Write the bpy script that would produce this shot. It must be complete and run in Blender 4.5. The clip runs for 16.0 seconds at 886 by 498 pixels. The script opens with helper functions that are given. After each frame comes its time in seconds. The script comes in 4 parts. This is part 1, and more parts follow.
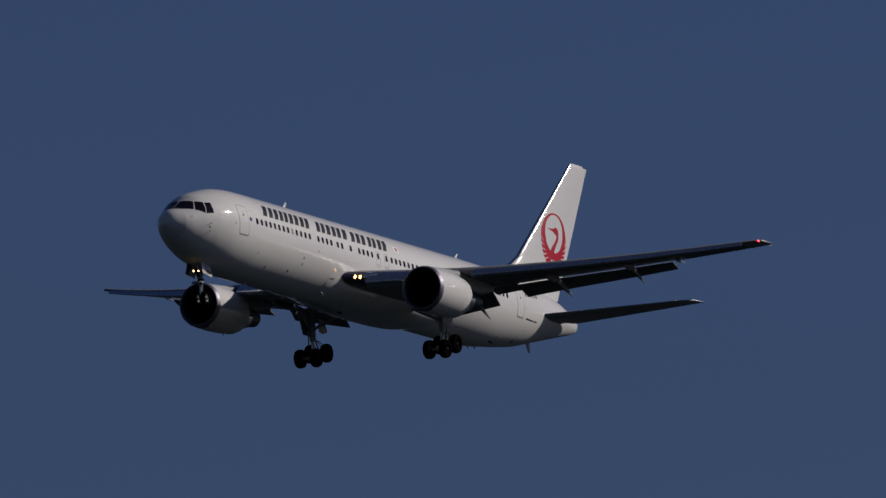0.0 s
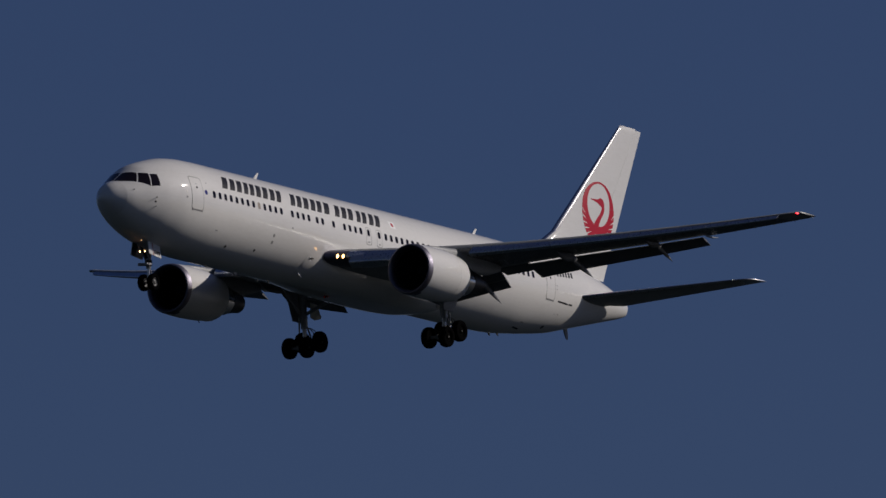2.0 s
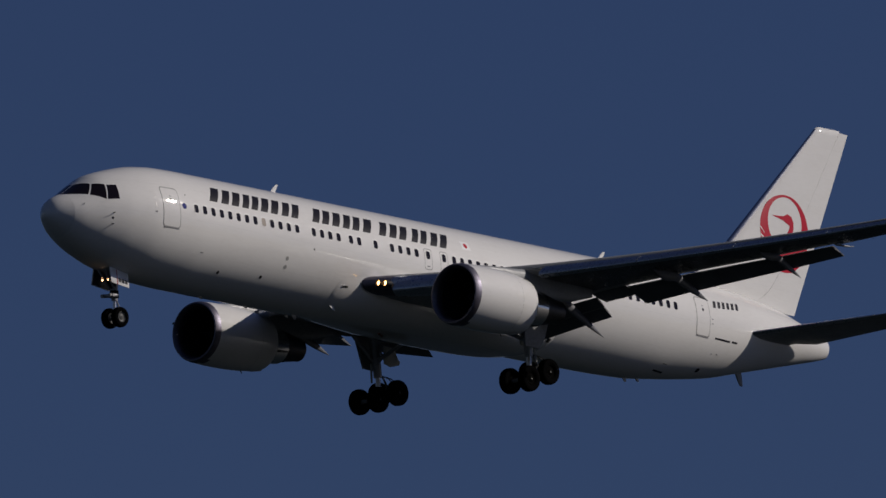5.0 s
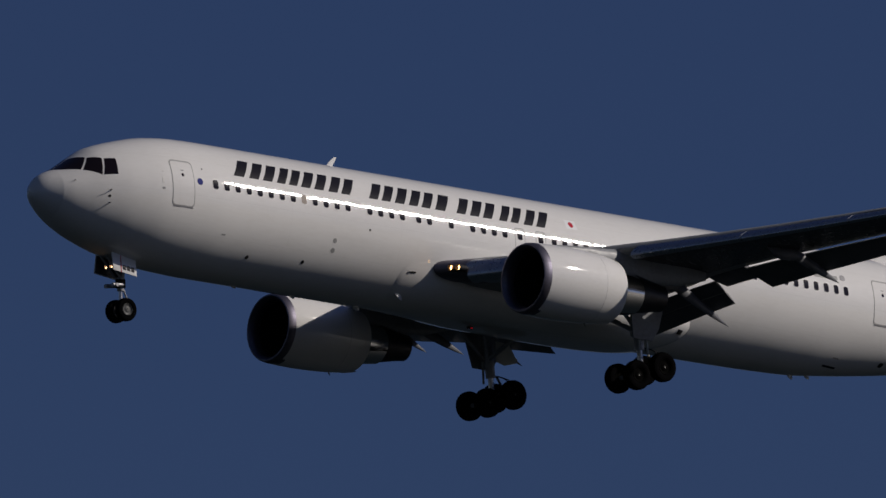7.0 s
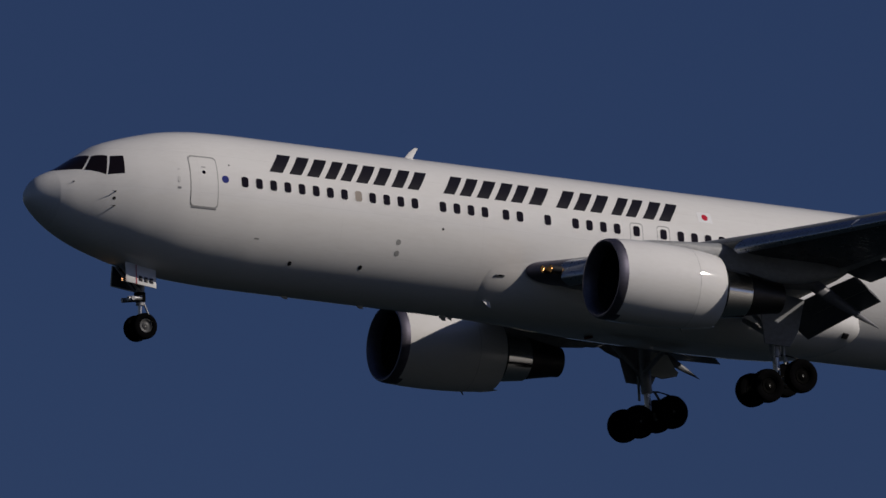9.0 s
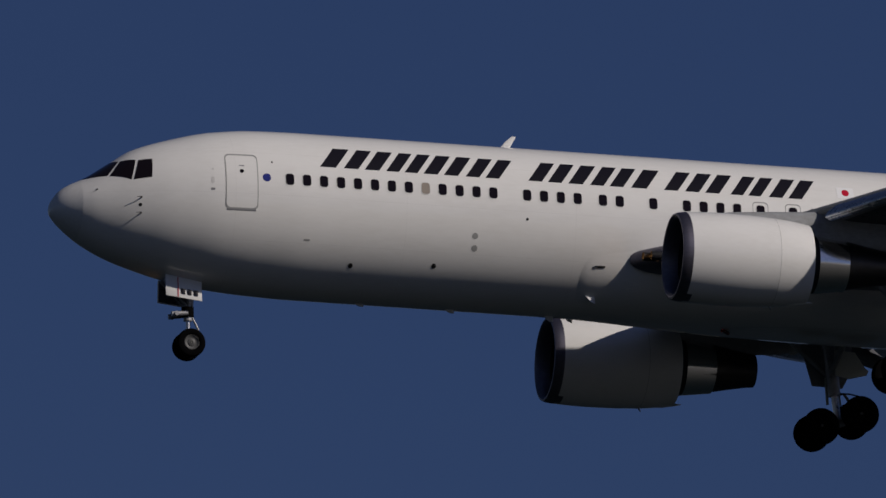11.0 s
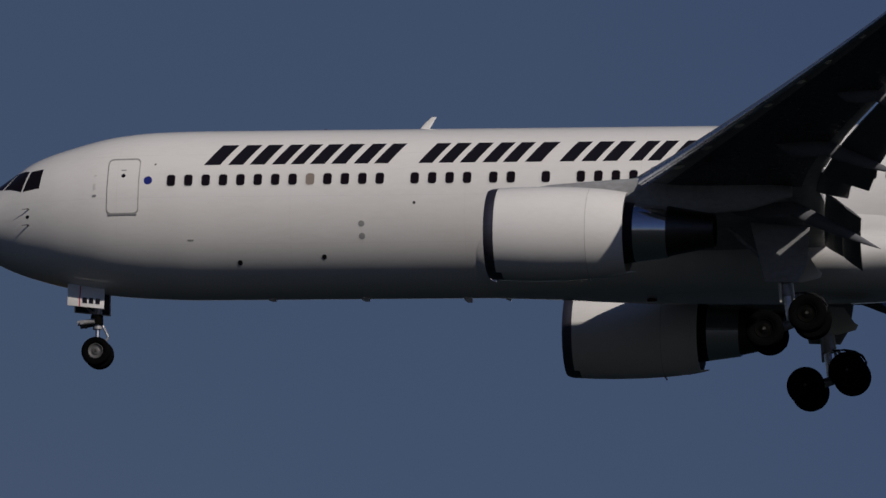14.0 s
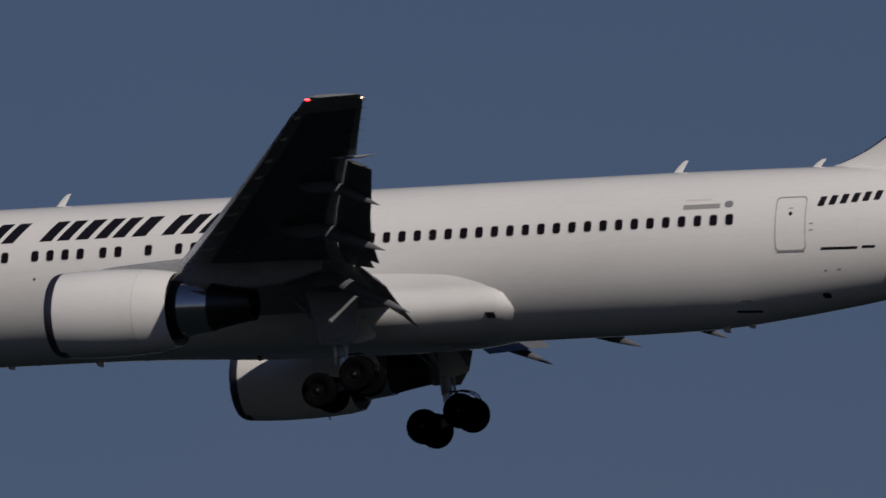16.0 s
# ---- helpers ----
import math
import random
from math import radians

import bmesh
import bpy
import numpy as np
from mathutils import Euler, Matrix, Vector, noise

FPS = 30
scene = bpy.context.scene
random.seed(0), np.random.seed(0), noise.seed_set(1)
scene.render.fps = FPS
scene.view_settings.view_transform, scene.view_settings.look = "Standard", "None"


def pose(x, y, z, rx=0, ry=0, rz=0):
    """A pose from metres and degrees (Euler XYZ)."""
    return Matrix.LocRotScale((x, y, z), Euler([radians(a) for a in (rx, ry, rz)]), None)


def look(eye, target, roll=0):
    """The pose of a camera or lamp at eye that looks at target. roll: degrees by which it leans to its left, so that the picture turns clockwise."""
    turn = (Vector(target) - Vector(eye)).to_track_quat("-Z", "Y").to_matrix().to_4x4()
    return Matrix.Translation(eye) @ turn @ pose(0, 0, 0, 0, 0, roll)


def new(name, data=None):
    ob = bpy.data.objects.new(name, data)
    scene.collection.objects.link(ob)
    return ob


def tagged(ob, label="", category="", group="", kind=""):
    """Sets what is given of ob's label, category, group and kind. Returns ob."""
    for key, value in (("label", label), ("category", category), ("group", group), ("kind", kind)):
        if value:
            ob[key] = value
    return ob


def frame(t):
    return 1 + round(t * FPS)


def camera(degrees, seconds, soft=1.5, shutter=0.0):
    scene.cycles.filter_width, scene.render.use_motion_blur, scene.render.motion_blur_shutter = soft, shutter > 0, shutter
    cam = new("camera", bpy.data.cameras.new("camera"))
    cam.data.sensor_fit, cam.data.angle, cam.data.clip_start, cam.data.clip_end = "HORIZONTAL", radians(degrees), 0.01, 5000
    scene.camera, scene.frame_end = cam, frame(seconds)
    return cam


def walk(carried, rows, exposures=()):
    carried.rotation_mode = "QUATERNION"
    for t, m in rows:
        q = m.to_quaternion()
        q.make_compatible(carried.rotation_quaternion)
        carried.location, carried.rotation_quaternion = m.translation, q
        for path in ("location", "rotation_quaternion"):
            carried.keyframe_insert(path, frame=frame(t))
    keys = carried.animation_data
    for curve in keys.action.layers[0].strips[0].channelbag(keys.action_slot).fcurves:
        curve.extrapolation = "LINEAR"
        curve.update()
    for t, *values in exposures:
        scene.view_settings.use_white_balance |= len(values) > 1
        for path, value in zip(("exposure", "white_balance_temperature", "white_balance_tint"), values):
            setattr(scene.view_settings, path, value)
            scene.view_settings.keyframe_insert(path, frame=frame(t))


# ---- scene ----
cam = camera(3.4567, 16.0, soft=1.5, shutter=0.12)
EYE = (0.0, 0.0, 1.7)
CAMERA_ROWS = [  # seconds, tilt, heading, lean
    (0, 97.6052, -61.0680, -0.162),
    (0.5, 97.7680, -60.1032, -0.106),
    (1, 97.9201, -59.0325, -0.035),
    (1.5, 98.0105, -58.0223, 0.121),
    (2, 98.1785, -56.8045, 0.087),
    (2.5, 98.3861, -55.5580, 0.018),
    (3, 98.6466, -54.1381, -0.095),
    (3.5, 98.8625, -52.6720, -0.134),
    (3.7, 98.9422, -52.0717, -0.346),
    (4.05, 99.0952, -50.9602, -0.377),
    (4.4, 99.2437, -49.7840, -0.374),
    (4.75, 99.3900, -48.5435, -0.347),
    (5.1, 99.5362, -47.2390, -0.310),
    (5.45, 99.6844, -45.8709, -0.275),
    (5.8, 99.8366, -44.4391, -0.254),
    (6, 99.9280, -43.5609, -0.176),
    (6.5, 100.1364, -41.2726, -0.214),
    (7, 100.3536, -38.8807, 0.114),
    (7.5, 100.6091, -36.2518, 0.001),
    (8, 100.8202, -33.3665, 0.245),
    (8.5, 101.0314, -30.4652, 0.361),
    (9, 101.2191, -27.4645, 0.502),
    (9.2, 101.2940, -26.1089, 0.410),
    (9.58, 101.4226, -23.6068, 0.371),
    (9.97, 101.5361, -20.8972, 0.236),
    (10.35, 101.6237, -18.1402, 0.056),
    (10.73, 101.6840, -15.2987, -0.118),
    (11.12, 101.7134, -12.3283, -0.236),
    (11.5, 101.7051, -9.4090, -0.245),
    (12, 101.5914, -5.5169, -0.048),
    (12.5, 101.4364, -1.5305, 0.078),
    (13, 101.3761, 2.4225, 0.108),
    (13.5, 101.1309, 6.1940, 0.184),
    (14, 100.9653, 9.8307, 0.210),
    (14.5, 100.6959, 13.4594, 0.183),
    (15, 100.3212, 16.7844, -0.186),
    (15.5, 100.0191, 19.9832, -0.081),
    (16, 99.9211, 22.7569, -0.263),
]
FLIGHT_ROWS = [  # seconds, place of the nose, roll, pitch and yaw
    (0, 777.14, 449.19, 123.65, -0.092, 1.494, 0.521),
    (0.5, 746.03, 449.24, 122.44, 0.028, 1.318, 0.494),
    (1, 714.93, 449.24, 121.20, 0.187, 1.070, 0.556),
    (1.5, 683.83, 449.26, 119.96, 0.357, 0.819, 0.576),
    (2, 652.73, 449.26, 118.82, 0.355, 0.789, 0.649),
    (2.5, 621.62, 449.28, 117.67, 0.345, 0.747, 0.682),
    (3, 590.52, 449.29, 116.54, 0.274, 0.768, 0.744),
    (3.5, 559.42, 449.29, 115.42, 0.203, 0.792, 0.804),
    (3.7, 546.98, 449.28, 115.00, 0.129, 0.854, 0.866),
    (4.05, 525.21, 449.31, 114.21, 0.135, 0.857, 0.843),
    (4.4, 503.44, 449.36, 113.42, 0.150, 0.865, 0.783),
    (4.75, 481.67, 449.42, 112.63, 0.170, 0.876, 0.705),
    (5.1, 459.90, 449.47, 111.84, 0.190, 0.887, 0.627),
    (5.45, 438.13, 449.52, 111.05, 0.205, 0.895, 0.568),
    (5.8, 416.35, 449.55, 110.26, 0.211, 0.899, 0.544),
    (6, 403.91, 449.50, 109.76, 0.314, 0.781, 0.691),
    (6.5, 372.81, 449.49, 108.65, 0.307, 0.834, 0.789),
    (7, 341.71, 449.54, 107.46, 0.572, 0.716, 0.759),
    (7.5, 310.61, 449.49, 106.37, 0.519, 0.796, 0.942),
    (8, 279.51, 449.47, 105.19, 0.756, 0.686, 1.066),
    (8.5, 248.41, 449.58, 104.06, 0.888, 0.701, 0.881),
    (9, 217.31, 449.62, 102.85, 1.210, 0.517, 0.859),
    (9.2, 204.87, 449.50, 102.44, 0.850, 0.617, 1.153),
    (9.58, 181.23, 449.54, 101.60, 0.708, 0.653, 1.139),
    (9.97, 156.97, 449.58, 100.75, 0.351, 0.742, 1.104),
    (10.35, 133.33, 449.62, 99.94, -0.114, 0.857, 1.057),
    (10.73, 109.70, 449.66, 99.13, -0.578, 0.972, 1.009),
    (11.12, 85.44, 449.71, 98.29, -0.935, 1.060, 0.972),
    (11.5, 61.80, 449.74, 97.44, -1.078, 1.095, 0.957),
    (12, 30.70, 449.85, 96.26, -0.107, 0.979, 0.765),
    (12.5, -0.40, 449.85, 95.13, -0.348, 0.984, 0.834),
    (13, -31.50, 449.74, 93.97, -0.426, 0.914, 1.180),
    (13.5, -62.61, 449.90, 92.86, -0.560, 0.975, 0.864),
    (14, -93.71, 450.09, 91.76, -0.622, 1.041, 0.509),
    (14.5, -124.81, 450.00, 90.66, 0.222, 1.110, 0.792),
    (15, -155.91, 450.02, 89.58, 1.145, 1.248, 0.822),
    (15.5, -187.01, 450.04, 88.40, 0.941, 1.123, 0.855),
    (16, -218.11, 450.08, 87.25, 0.958, 1.100, 0.824),
]
walk(cam, [(t, pose(*EYE, tilt, 0, heading) @ pose(0, 0, 0, 0, 0, lean)) for t, tilt, heading, lean in CAMERA_ROWS], exposures=((0, -0.95), (16, -0.95)))

# ---- sky and sun ----
SUN_WAY = Vector((0.635, -0.575, 0.515)).normalized()
sun = new("sun", bpy.data.lights.new("sun", "SUN"))
sun.data.energy, sun.data.angle, sun.data.color = 4.95, radians(0.9), (1.0, 0.918, 0.848)
sun.matrix_world = look(SUN_WAY * 400, (0, 0, 0))

world = bpy.data.worlds.new("sky")
scene.world = world
world.use_nodes = True
wn, wl = world.node_tree.nodes, world.node_tree.links
sky = wn.new("ShaderNodeTexSky")
sky.sky_type, sky.sun_disc = "NISHITA", False
sky.sun_elevation = math.asin(SUN_WAY.z)
sky.sun_rotation = math.atan2(SUN_WAY.x, SUN_WAY.y)
sky.air_density, sky.dust_density, sky.ozone_density = 1.0, 1.0, 3.0
# clear deep blue up-sun, a thin grey haze bank towards the approach end (world -x)
way = wn.new("ShaderNodeTexCoord")
cut = wn.new("ShaderNodeSeparateXYZ")
wl.new(way.outputs["Generated"], cut.inputs[0])
bank = wn.new("ShaderNodeMapRange")
bank.interpolation_type = "SMOOTHSTEP"
bank.inputs["From Min"].default_value, bank.inputs["From Max"].default_value = 0.06, -0.24
wl.new(cut.outputs["X"], bank.inputs["Value"])
veil = wn.new("ShaderNodeTexNoise")
veil.inputs["Scale"].default_value, veil.inputs["Detail"].default_value = 14.0, 3
wl.new(way.outputs["Generated"], veil.inputs["Vector"])
uneven = wn.new("ShaderNodeMapRange")
uneven.inputs["To Min"].default_value, uneven.inputs["To Max"].default_value = 0.75, 1.25
wl.new(veil.outputs["Fac"], uneven.inputs["Value"])
amount = wn.new("ShaderNodeMath")
amount.operation, amount.use_clamp = "MULTIPLY", True
wl.new(bank.outputs[0], amount.inputs[0])
wl.new(uneven.outputs[0], amount.inputs[1])
filter_colour = wn.new("ShaderNodeMix")
filter_colour.data_type = "RGBA"
filter_colour.inputs["A"].default_value, filter_colour.inputs["B"].default_value = (0.480, 0.570, 0.955, 1), (0.82, 0.765, 0.905, 1)
wl.new(amount.outputs[0], filter_colour.inputs["Factor"])
tint = wn.new("ShaderNodeMix")
tint.data_type, tint.blend_type = "RGBA", "MULTIPLY"
tint.inputs["Factor"].default_value = 1.0
wl.new(filter_colour.outputs["Result"], tint.inputs["B"])
wl.new(sky.outputs[0], tint.inputs["A"])
wl.new(tint.outputs["Result"], wn["Background"].inputs[0])
wn["Background"].inputs[1].default_value = 0.05


# ---- materials ----
def base_material(name, colour, rough=0.5, metal=0.0, coat=0.0, shine=0.5):
    m = bpy.data.materials.new(name)
    m.use_nodes = True
    b = m.node_tree.nodes["Principled BSDF"]
    b.inputs["Base Color"].default_value = (*colour, 1)
    b.inputs["Roughness"].default_value = rough
    b.inputs["Metallic"].default_value = metal
    b.inputs["Coat Weight"].default_value = coat
    b.inputs["Coat Roughness"].default_value = 0.05
    b.inputs["Specular IOR Level"].default_value = shine
    return m


def worn(m, colour, dirt, amount=0.25, scale=(0.35, 1.2, 1.2), grain=9.0, rough=0.35, spread=0.12, bump=0.0):
    """Streaks along the airflow, finer specks over them, and gloss that varies with both."""
    n, l = m.node_tree.nodes, m.node_tree.links
    b = n["Principled BSDF"]
    tc = n.new("ShaderNodeTexCoord")
    mp = n.new("ShaderNodeMapping")
    mp.inputs["Scale"].default_value = scale
    l.new(tc.outputs["Object"], mp.inputs["Vector"])
    big = n.new("ShaderNodeTexNoise")
    big.inputs["Scale"].default_value, big.inputs["Detail"].default_value = 1.6, 5
    l.new(mp.outputs[0], big.inputs["Vector"])
    fine = n.new("ShaderNodeTexNoise")
    fine.inputs["Scale"].default_value, fine.inputs["Detail"].default_value = grain, 3
    l.new(mp.outputs[0], fine.inputs["Vector"])
    mul = n.new("ShaderNodeMath")
    mul.operation = "MULTIPLY"
    l.new(big.outputs["Fac"], mul.inputs[0])
    l.new(fine.outputs["Fac"], mul.inputs[1])
    ramp = n.new("ShaderNodeMapRange")
    ramp.inputs["From Min"].default_value, ramp.inputs["From Max"].default_value = 0.16, 0.42
    ramp.inputs["To Min"].default_value, ramp.inputs["To Max"].default_value = 0.0, amount
    l.new(mul.outputs[0], ramp.inputs["Value"])
    mix = n.new("ShaderNodeMix")
    mix.data_type = "RGBA"
    mix.inputs["A"].default_value, mix.inputs["B"].default_value = (*colour, 1), (*dirt, 1)
    l.new(ramp.outputs[0], mix.inputs["Factor"])
    l.new(mix.outputs["Result"], b.inputs["Base Color"])
    gl = n.new("ShaderNodeMapRange")
    gl.inputs["To Min"].default_value, gl.inputs["To Max"].default_value = rough - spread, rough + spread
    l.new(fine.outputs["Fac"], gl.inputs["Value"])
    l.new(gl.outputs[0], b.inputs["Roughness"])
    if bump:
        bp = n.new("ShaderNodeBump")
        bp.inputs["Strength"].default_value, bp.inputs["Distance"].default_value = bump, 0.02
        l.new(big.outputs["Fac"], bp.inputs["Height"])
        l.new(bp.outputs[0], b.inputs["Normal"])
    return m


def jointed(m, width=5.6, height=1.45, depth=0.16):
    """Faint joints between the skin panels, laid over the base colour."""
    n, l = m.node_tree.nodes, m.node_tree.links
    b = n["Principled BSDF"]
    old = b.inputs["Base Color"].links[0].from_socket
    tc, sp, cb = n.new("ShaderNodeTexCoord"), n.new("ShaderNodeSeparateXYZ"), n.new("ShaderNodeCombineXYZ")
    l.new(tc.outputs["Object"], sp.inputs[0])
    l.new(sp.outputs["X"], cb.inputs["X"])
    l.new(sp.outputs["Z"], cb.inputs["Y"])
    br = n.new("ShaderNodeTexBrick")
    br.offset = 0.0
    for key, value in (("Scale", 1.0), ("Mortar Size", 0.006), ("Mortar Smooth", 0.6), ("Brick Width", width), ("Row Height", height)):
        br.inputs[key].default_value = value
    l.new(cb.outputs[0], br.inputs["Vector"])
    mul = n.new("ShaderNodeMath")
    mul.operation = "MULTIPLY"
    mul.inputs[1].default_value = depth
    l.new(br.outputs["Fac"], mul.inputs[0])
    mix = n.new("ShaderNodeMix")
    mix.data_type = "RGBA"
    mix.inputs["B"].default_value = (0.25, 0.24, 0.22, 1)
    l.new(mul.outputs[0], mix.inputs["Factor"])
    l.new(old, mix.inputs["A"])
    l.new(mix.outputs["Result"], b.inputs["Base Color"])
    return m


def rippled(m, strength=0.15):
    """The slight waves of riveted skin, seen in the clear coat's reflections alone."""
    n, l = m.node_tree.nodes, m.node_tree.links
    tc = n.new("ShaderNodeTexCoord")
    wave = n.new("ShaderNodeTexNoise")
    wave.inputs["Scale"].default_value, wave.inputs["Detail"].default_value = 2.6, 2
    l.new(tc.outputs["Object"], wave.inputs["Vector"])
    bp = n.new("ShaderNodeBump")
    bp.inputs["Strength"].default_value, bp.inputs["Distance"].default_value = strength, 0.05
    l.new(wave.outputs["Fac"], bp.inputs["Height"])
    l.new(bp.outputs[0], n["Principled BSDF"].inputs["Coat Normal"])
    return m


def glowing(name, colour, strength):
    m = base_material(name, (0.8, 0.8, 0.8), 0.2)
    b = m.node_tree.nodes["Principled BSDF"]
    b.inputs["Emission Color"].default_value = (*colour, 1)
    b.inputs["Emission Strength"].default_value = strength
    return m


WHITE = rippled(jointed(worn(base_material("white_gloss_paint", (0.78, 0.77, 0.74), coat=1.0, shine=0.1), (0.78, 0.77, 0.745), (0.62, 0.60, 0.56), 0.22, (0.25, 1.0, 1.0), rough=0.55)))
COWL = rippled(worn(base_material("white_cowl_paint", (0.78, 0.77, 0.74), coat=0.8, shine=0.1), (0.78, 0.77, 0.75), (0.62, 0.60, 0.56), 0.2, (0.4, 1.0, 1.0), rough=0.55), 0.05)
RADOME = rippled(worn(base_material("darker_radome_paint", (0.75, 0.742, 0.72), coat=1.0, shine=0.1), (0.75, 0.742, 0.72), (0.60, 0.58, 0.55), 0.4, (1.0, 1.0, 1.0), rough=0.55))
SEAM = base_material("grey_sealant", (0.30, 0.30, 0.29), 0.6)
GREY = worn(base_material("light_grey_paint", (0.30, 0.31, 0.32), shine=0.3), (0.30, 0.31, 0.32), (0.17, 0.165, 0.16), 0.5, (0.5, 0.8, 1.0), rough=0.4)
# Dark panel paint taken blacker: the wing underside's shade is in the colour
SHADED_DARK = worn(base_material("shade_deepened_grey", (0.045, 0.05, 0.062), shine=0.55), (0.045, 0.05, 0.062), (0.028, 0.03, 0.034), 0.5, (0.5, 0.8, 1.0), rough=0.3)
METAL = worn(base_material("bare_aluminium", (0.62, 0.62, 0.64), metal=1.0), (0.62, 0.62, 0.64), (0.42, 0.42, 0.43), 0.5, rough=0.3)
# Pale colour that paints sunlight onto flap noses, slat tracks and small gear parts
SUNLIT_PALE = base_material("sunlit_pale_paint", (0.55, 0.55, 0.50), 0.6, shine=0.2)
# GREY darkened for the flaps: the shade below them is put into the colour
SHADED_GREY = worn(base_material("shaded_grey_paint", (0.15, 0.155, 0.17), shine=0.3), (0.15, 0.155, 0.17), (0.09, 0.09, 0.095), 0.5, (0.5, 0.8, 1.0), rough=0.4)
SLAT_METAL = worn(base_material("dull_blue_slat_metal", (0.54, 0.57, 0.63), metal=1.0), (0.54, 0.57, 0.63), (0.38, 0.40, 0.45), 0.5, rough=0.3)
FIN_EDGE = worn(base_material("brushed_fin_edge", (0.68, 0.67, 0.68), metal=1.0), (0.68, 0.67, 0.68), (0.5, 0.5, 0.5), 0.4, rough=0.24, spread=0.06)
LIP = worn(base_material("dull_inlet_metal", (0.19, 0.18, 0.22), metal=1.0), (0.19, 0.18, 0.22), (0.13, 0.12, 0.15), 0.5, rough=0.5)
TITAN = worn(base_material("heat_stained_titanium", (0.07, 0.066, 0.066), metal=0.9), (0.07, 0.066, 0.066), (0.04, 0.038, 0.036), 0.6, rough=0.42)
BRIGHT = worn(base_material("bright_exhaust_steel", (0.80, 0.78, 0.75), metal=1.0), (0.80, 0.78, 0.75), (0.6, 0.57, 0.53), 0.4, rough=0.13, spread=0.04)
SOOT = base_material("sooty_dark_metal", (0.014, 0.014, 0.016), 0.6, shine=0.15)
# Tyres blacker than rubber: the main wheels' shade is in the colour
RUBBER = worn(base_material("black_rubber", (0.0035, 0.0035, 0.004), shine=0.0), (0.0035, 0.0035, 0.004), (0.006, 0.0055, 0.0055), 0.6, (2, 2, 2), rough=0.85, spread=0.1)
STEEL = worn(base_material("grey_gear_steel", (0.40, 0.40, 0.41), metal=0.3), (0.40, 0.40, 0.41), (0.16, 0.15, 0.14), 0.7, (2, 2, 2), rough=0.4)
# Dusty rim tone taken near black to hold the shade on the main wheels
SHADED_RIM = worn(base_material("shaded_dusty_rim", (0.004, 0.004, 0.004), shine=0.0), (0.004, 0.004, 0.004), (0.008, 0.0075, 0.007), 0.7, (2, 2, 2), rough=0.5)
HUB = base_material("dark_hub_cap", (0.06, 0.06, 0.055), 0.45, metal=0.3)
GLASS = base_material("dark_window_glass", (0.010, 0.007, 0.009), 0.06, shine=0.3)
FRAME = base_material("window_surround", (0.60, 0.59, 0.57), 0.4)
BLIND = base_material("lowered_window_blind", (0.24, 0.20, 0.165), 0.6)
INK = base_material("black_lettering_paint", (0.012, 0.011, 0.016), 0.4, coat=0.15, shine=0.1)
GREYINK = base_material("grey_marking_paint", (0.22, 0.22, 0.23), 0.5)
RED = base_material("red_tail_paint", (0.47, 0.008, 0.032), 0.5, coat=0.08, shine=0.15)
BLUE = base_material("blue_emblem_paint", (0.02, 0.03, 0.20), 0.6, shine=0.1)
PORTLIGHT = glowing("red_navigation_light", (1.0, 0.02, 0.03), 8.0)
LANDING = glowing("warm_landing_light", (1.0, 0.50, 0.16), 16.0)
TAXI = glowing("amber_taxi_light", (1.0, 0.55, 0.25), 18.0)
TAILLIGHT = glowing("pale_rear_light", (1.0, 0.62, 0.42), 9.0)
FLASH = glowing("red_beacon_lamp", (1.0, 0.015, 0.03), 40.0)
BEACON = base_material("red_beacon_glass", (0.07, 0.006, 0.006), 0.15)
GROUND = worn(base_material("dark_sea_and_shore", (0.006, 0.011, 0.014), shine=0.05), (0.006, 0.011, 0.014), (0.011, 0.014, 0.015), 0.6, (0.02, 0.02, 0.02), grain=5, rough=0.6)


# ---- helpers for meshes ----
def finish(bm, sharp=38):
    bmesh.ops.recalc_face_normals(bm, faces=bm.faces)
    for f in bm.faces:
        f.smooth = True
    lim = radians(sharp)
    for e in bm.edges:
        if len(e.link_faces) != 2 or e.calc_face_angle(0) > lim:
            e.smooth = False


def mesh_of(name, bm, mats):
    finish(bm)
    me = bpy.data.meshes.new(name)
    bm.to_mesh(me)
    bm.free()
    for m in mats if isinstance(mats, (list, tuple)) else [mats]:
        me.materials.append(m)
    return me


def part(name, bm, material, parent, label=""):
    ob = new(name, mesh_of(name, bm, material) if isinstance(bm, bmesh.types.BMesh) else bm)
    ob.parent = parent
    return tagged(ob, label)


def empty_part(name, parent, label=""):
    ob = new(name)
    ob.parent = parent
    return tagged(ob, label)


def loft(rings, closed=True, caps=True, bm=None, mat=None):
    """Skin over rings of equally many points; mat(i, j) gives a face's material slot."""
    bm = bm or bmesh.new()
    vs = [[bm.verts.new(p) for p in r] for r in rings]
    n = len(rings[0])
    for i in range(len(vs) - 1):
        for j in range(n if closed else n - 1):
            k = (j + 1) % n
            f = bm.faces.new((vs[i][j], vs[i][k], vs[i + 1][k], vs[i + 1][j]))
            if mat:
                f.material_index = mat(i, j)
    if caps:
        for r in (vs[0], vs[-1]):
            bm.faces.new(r)
    return bm


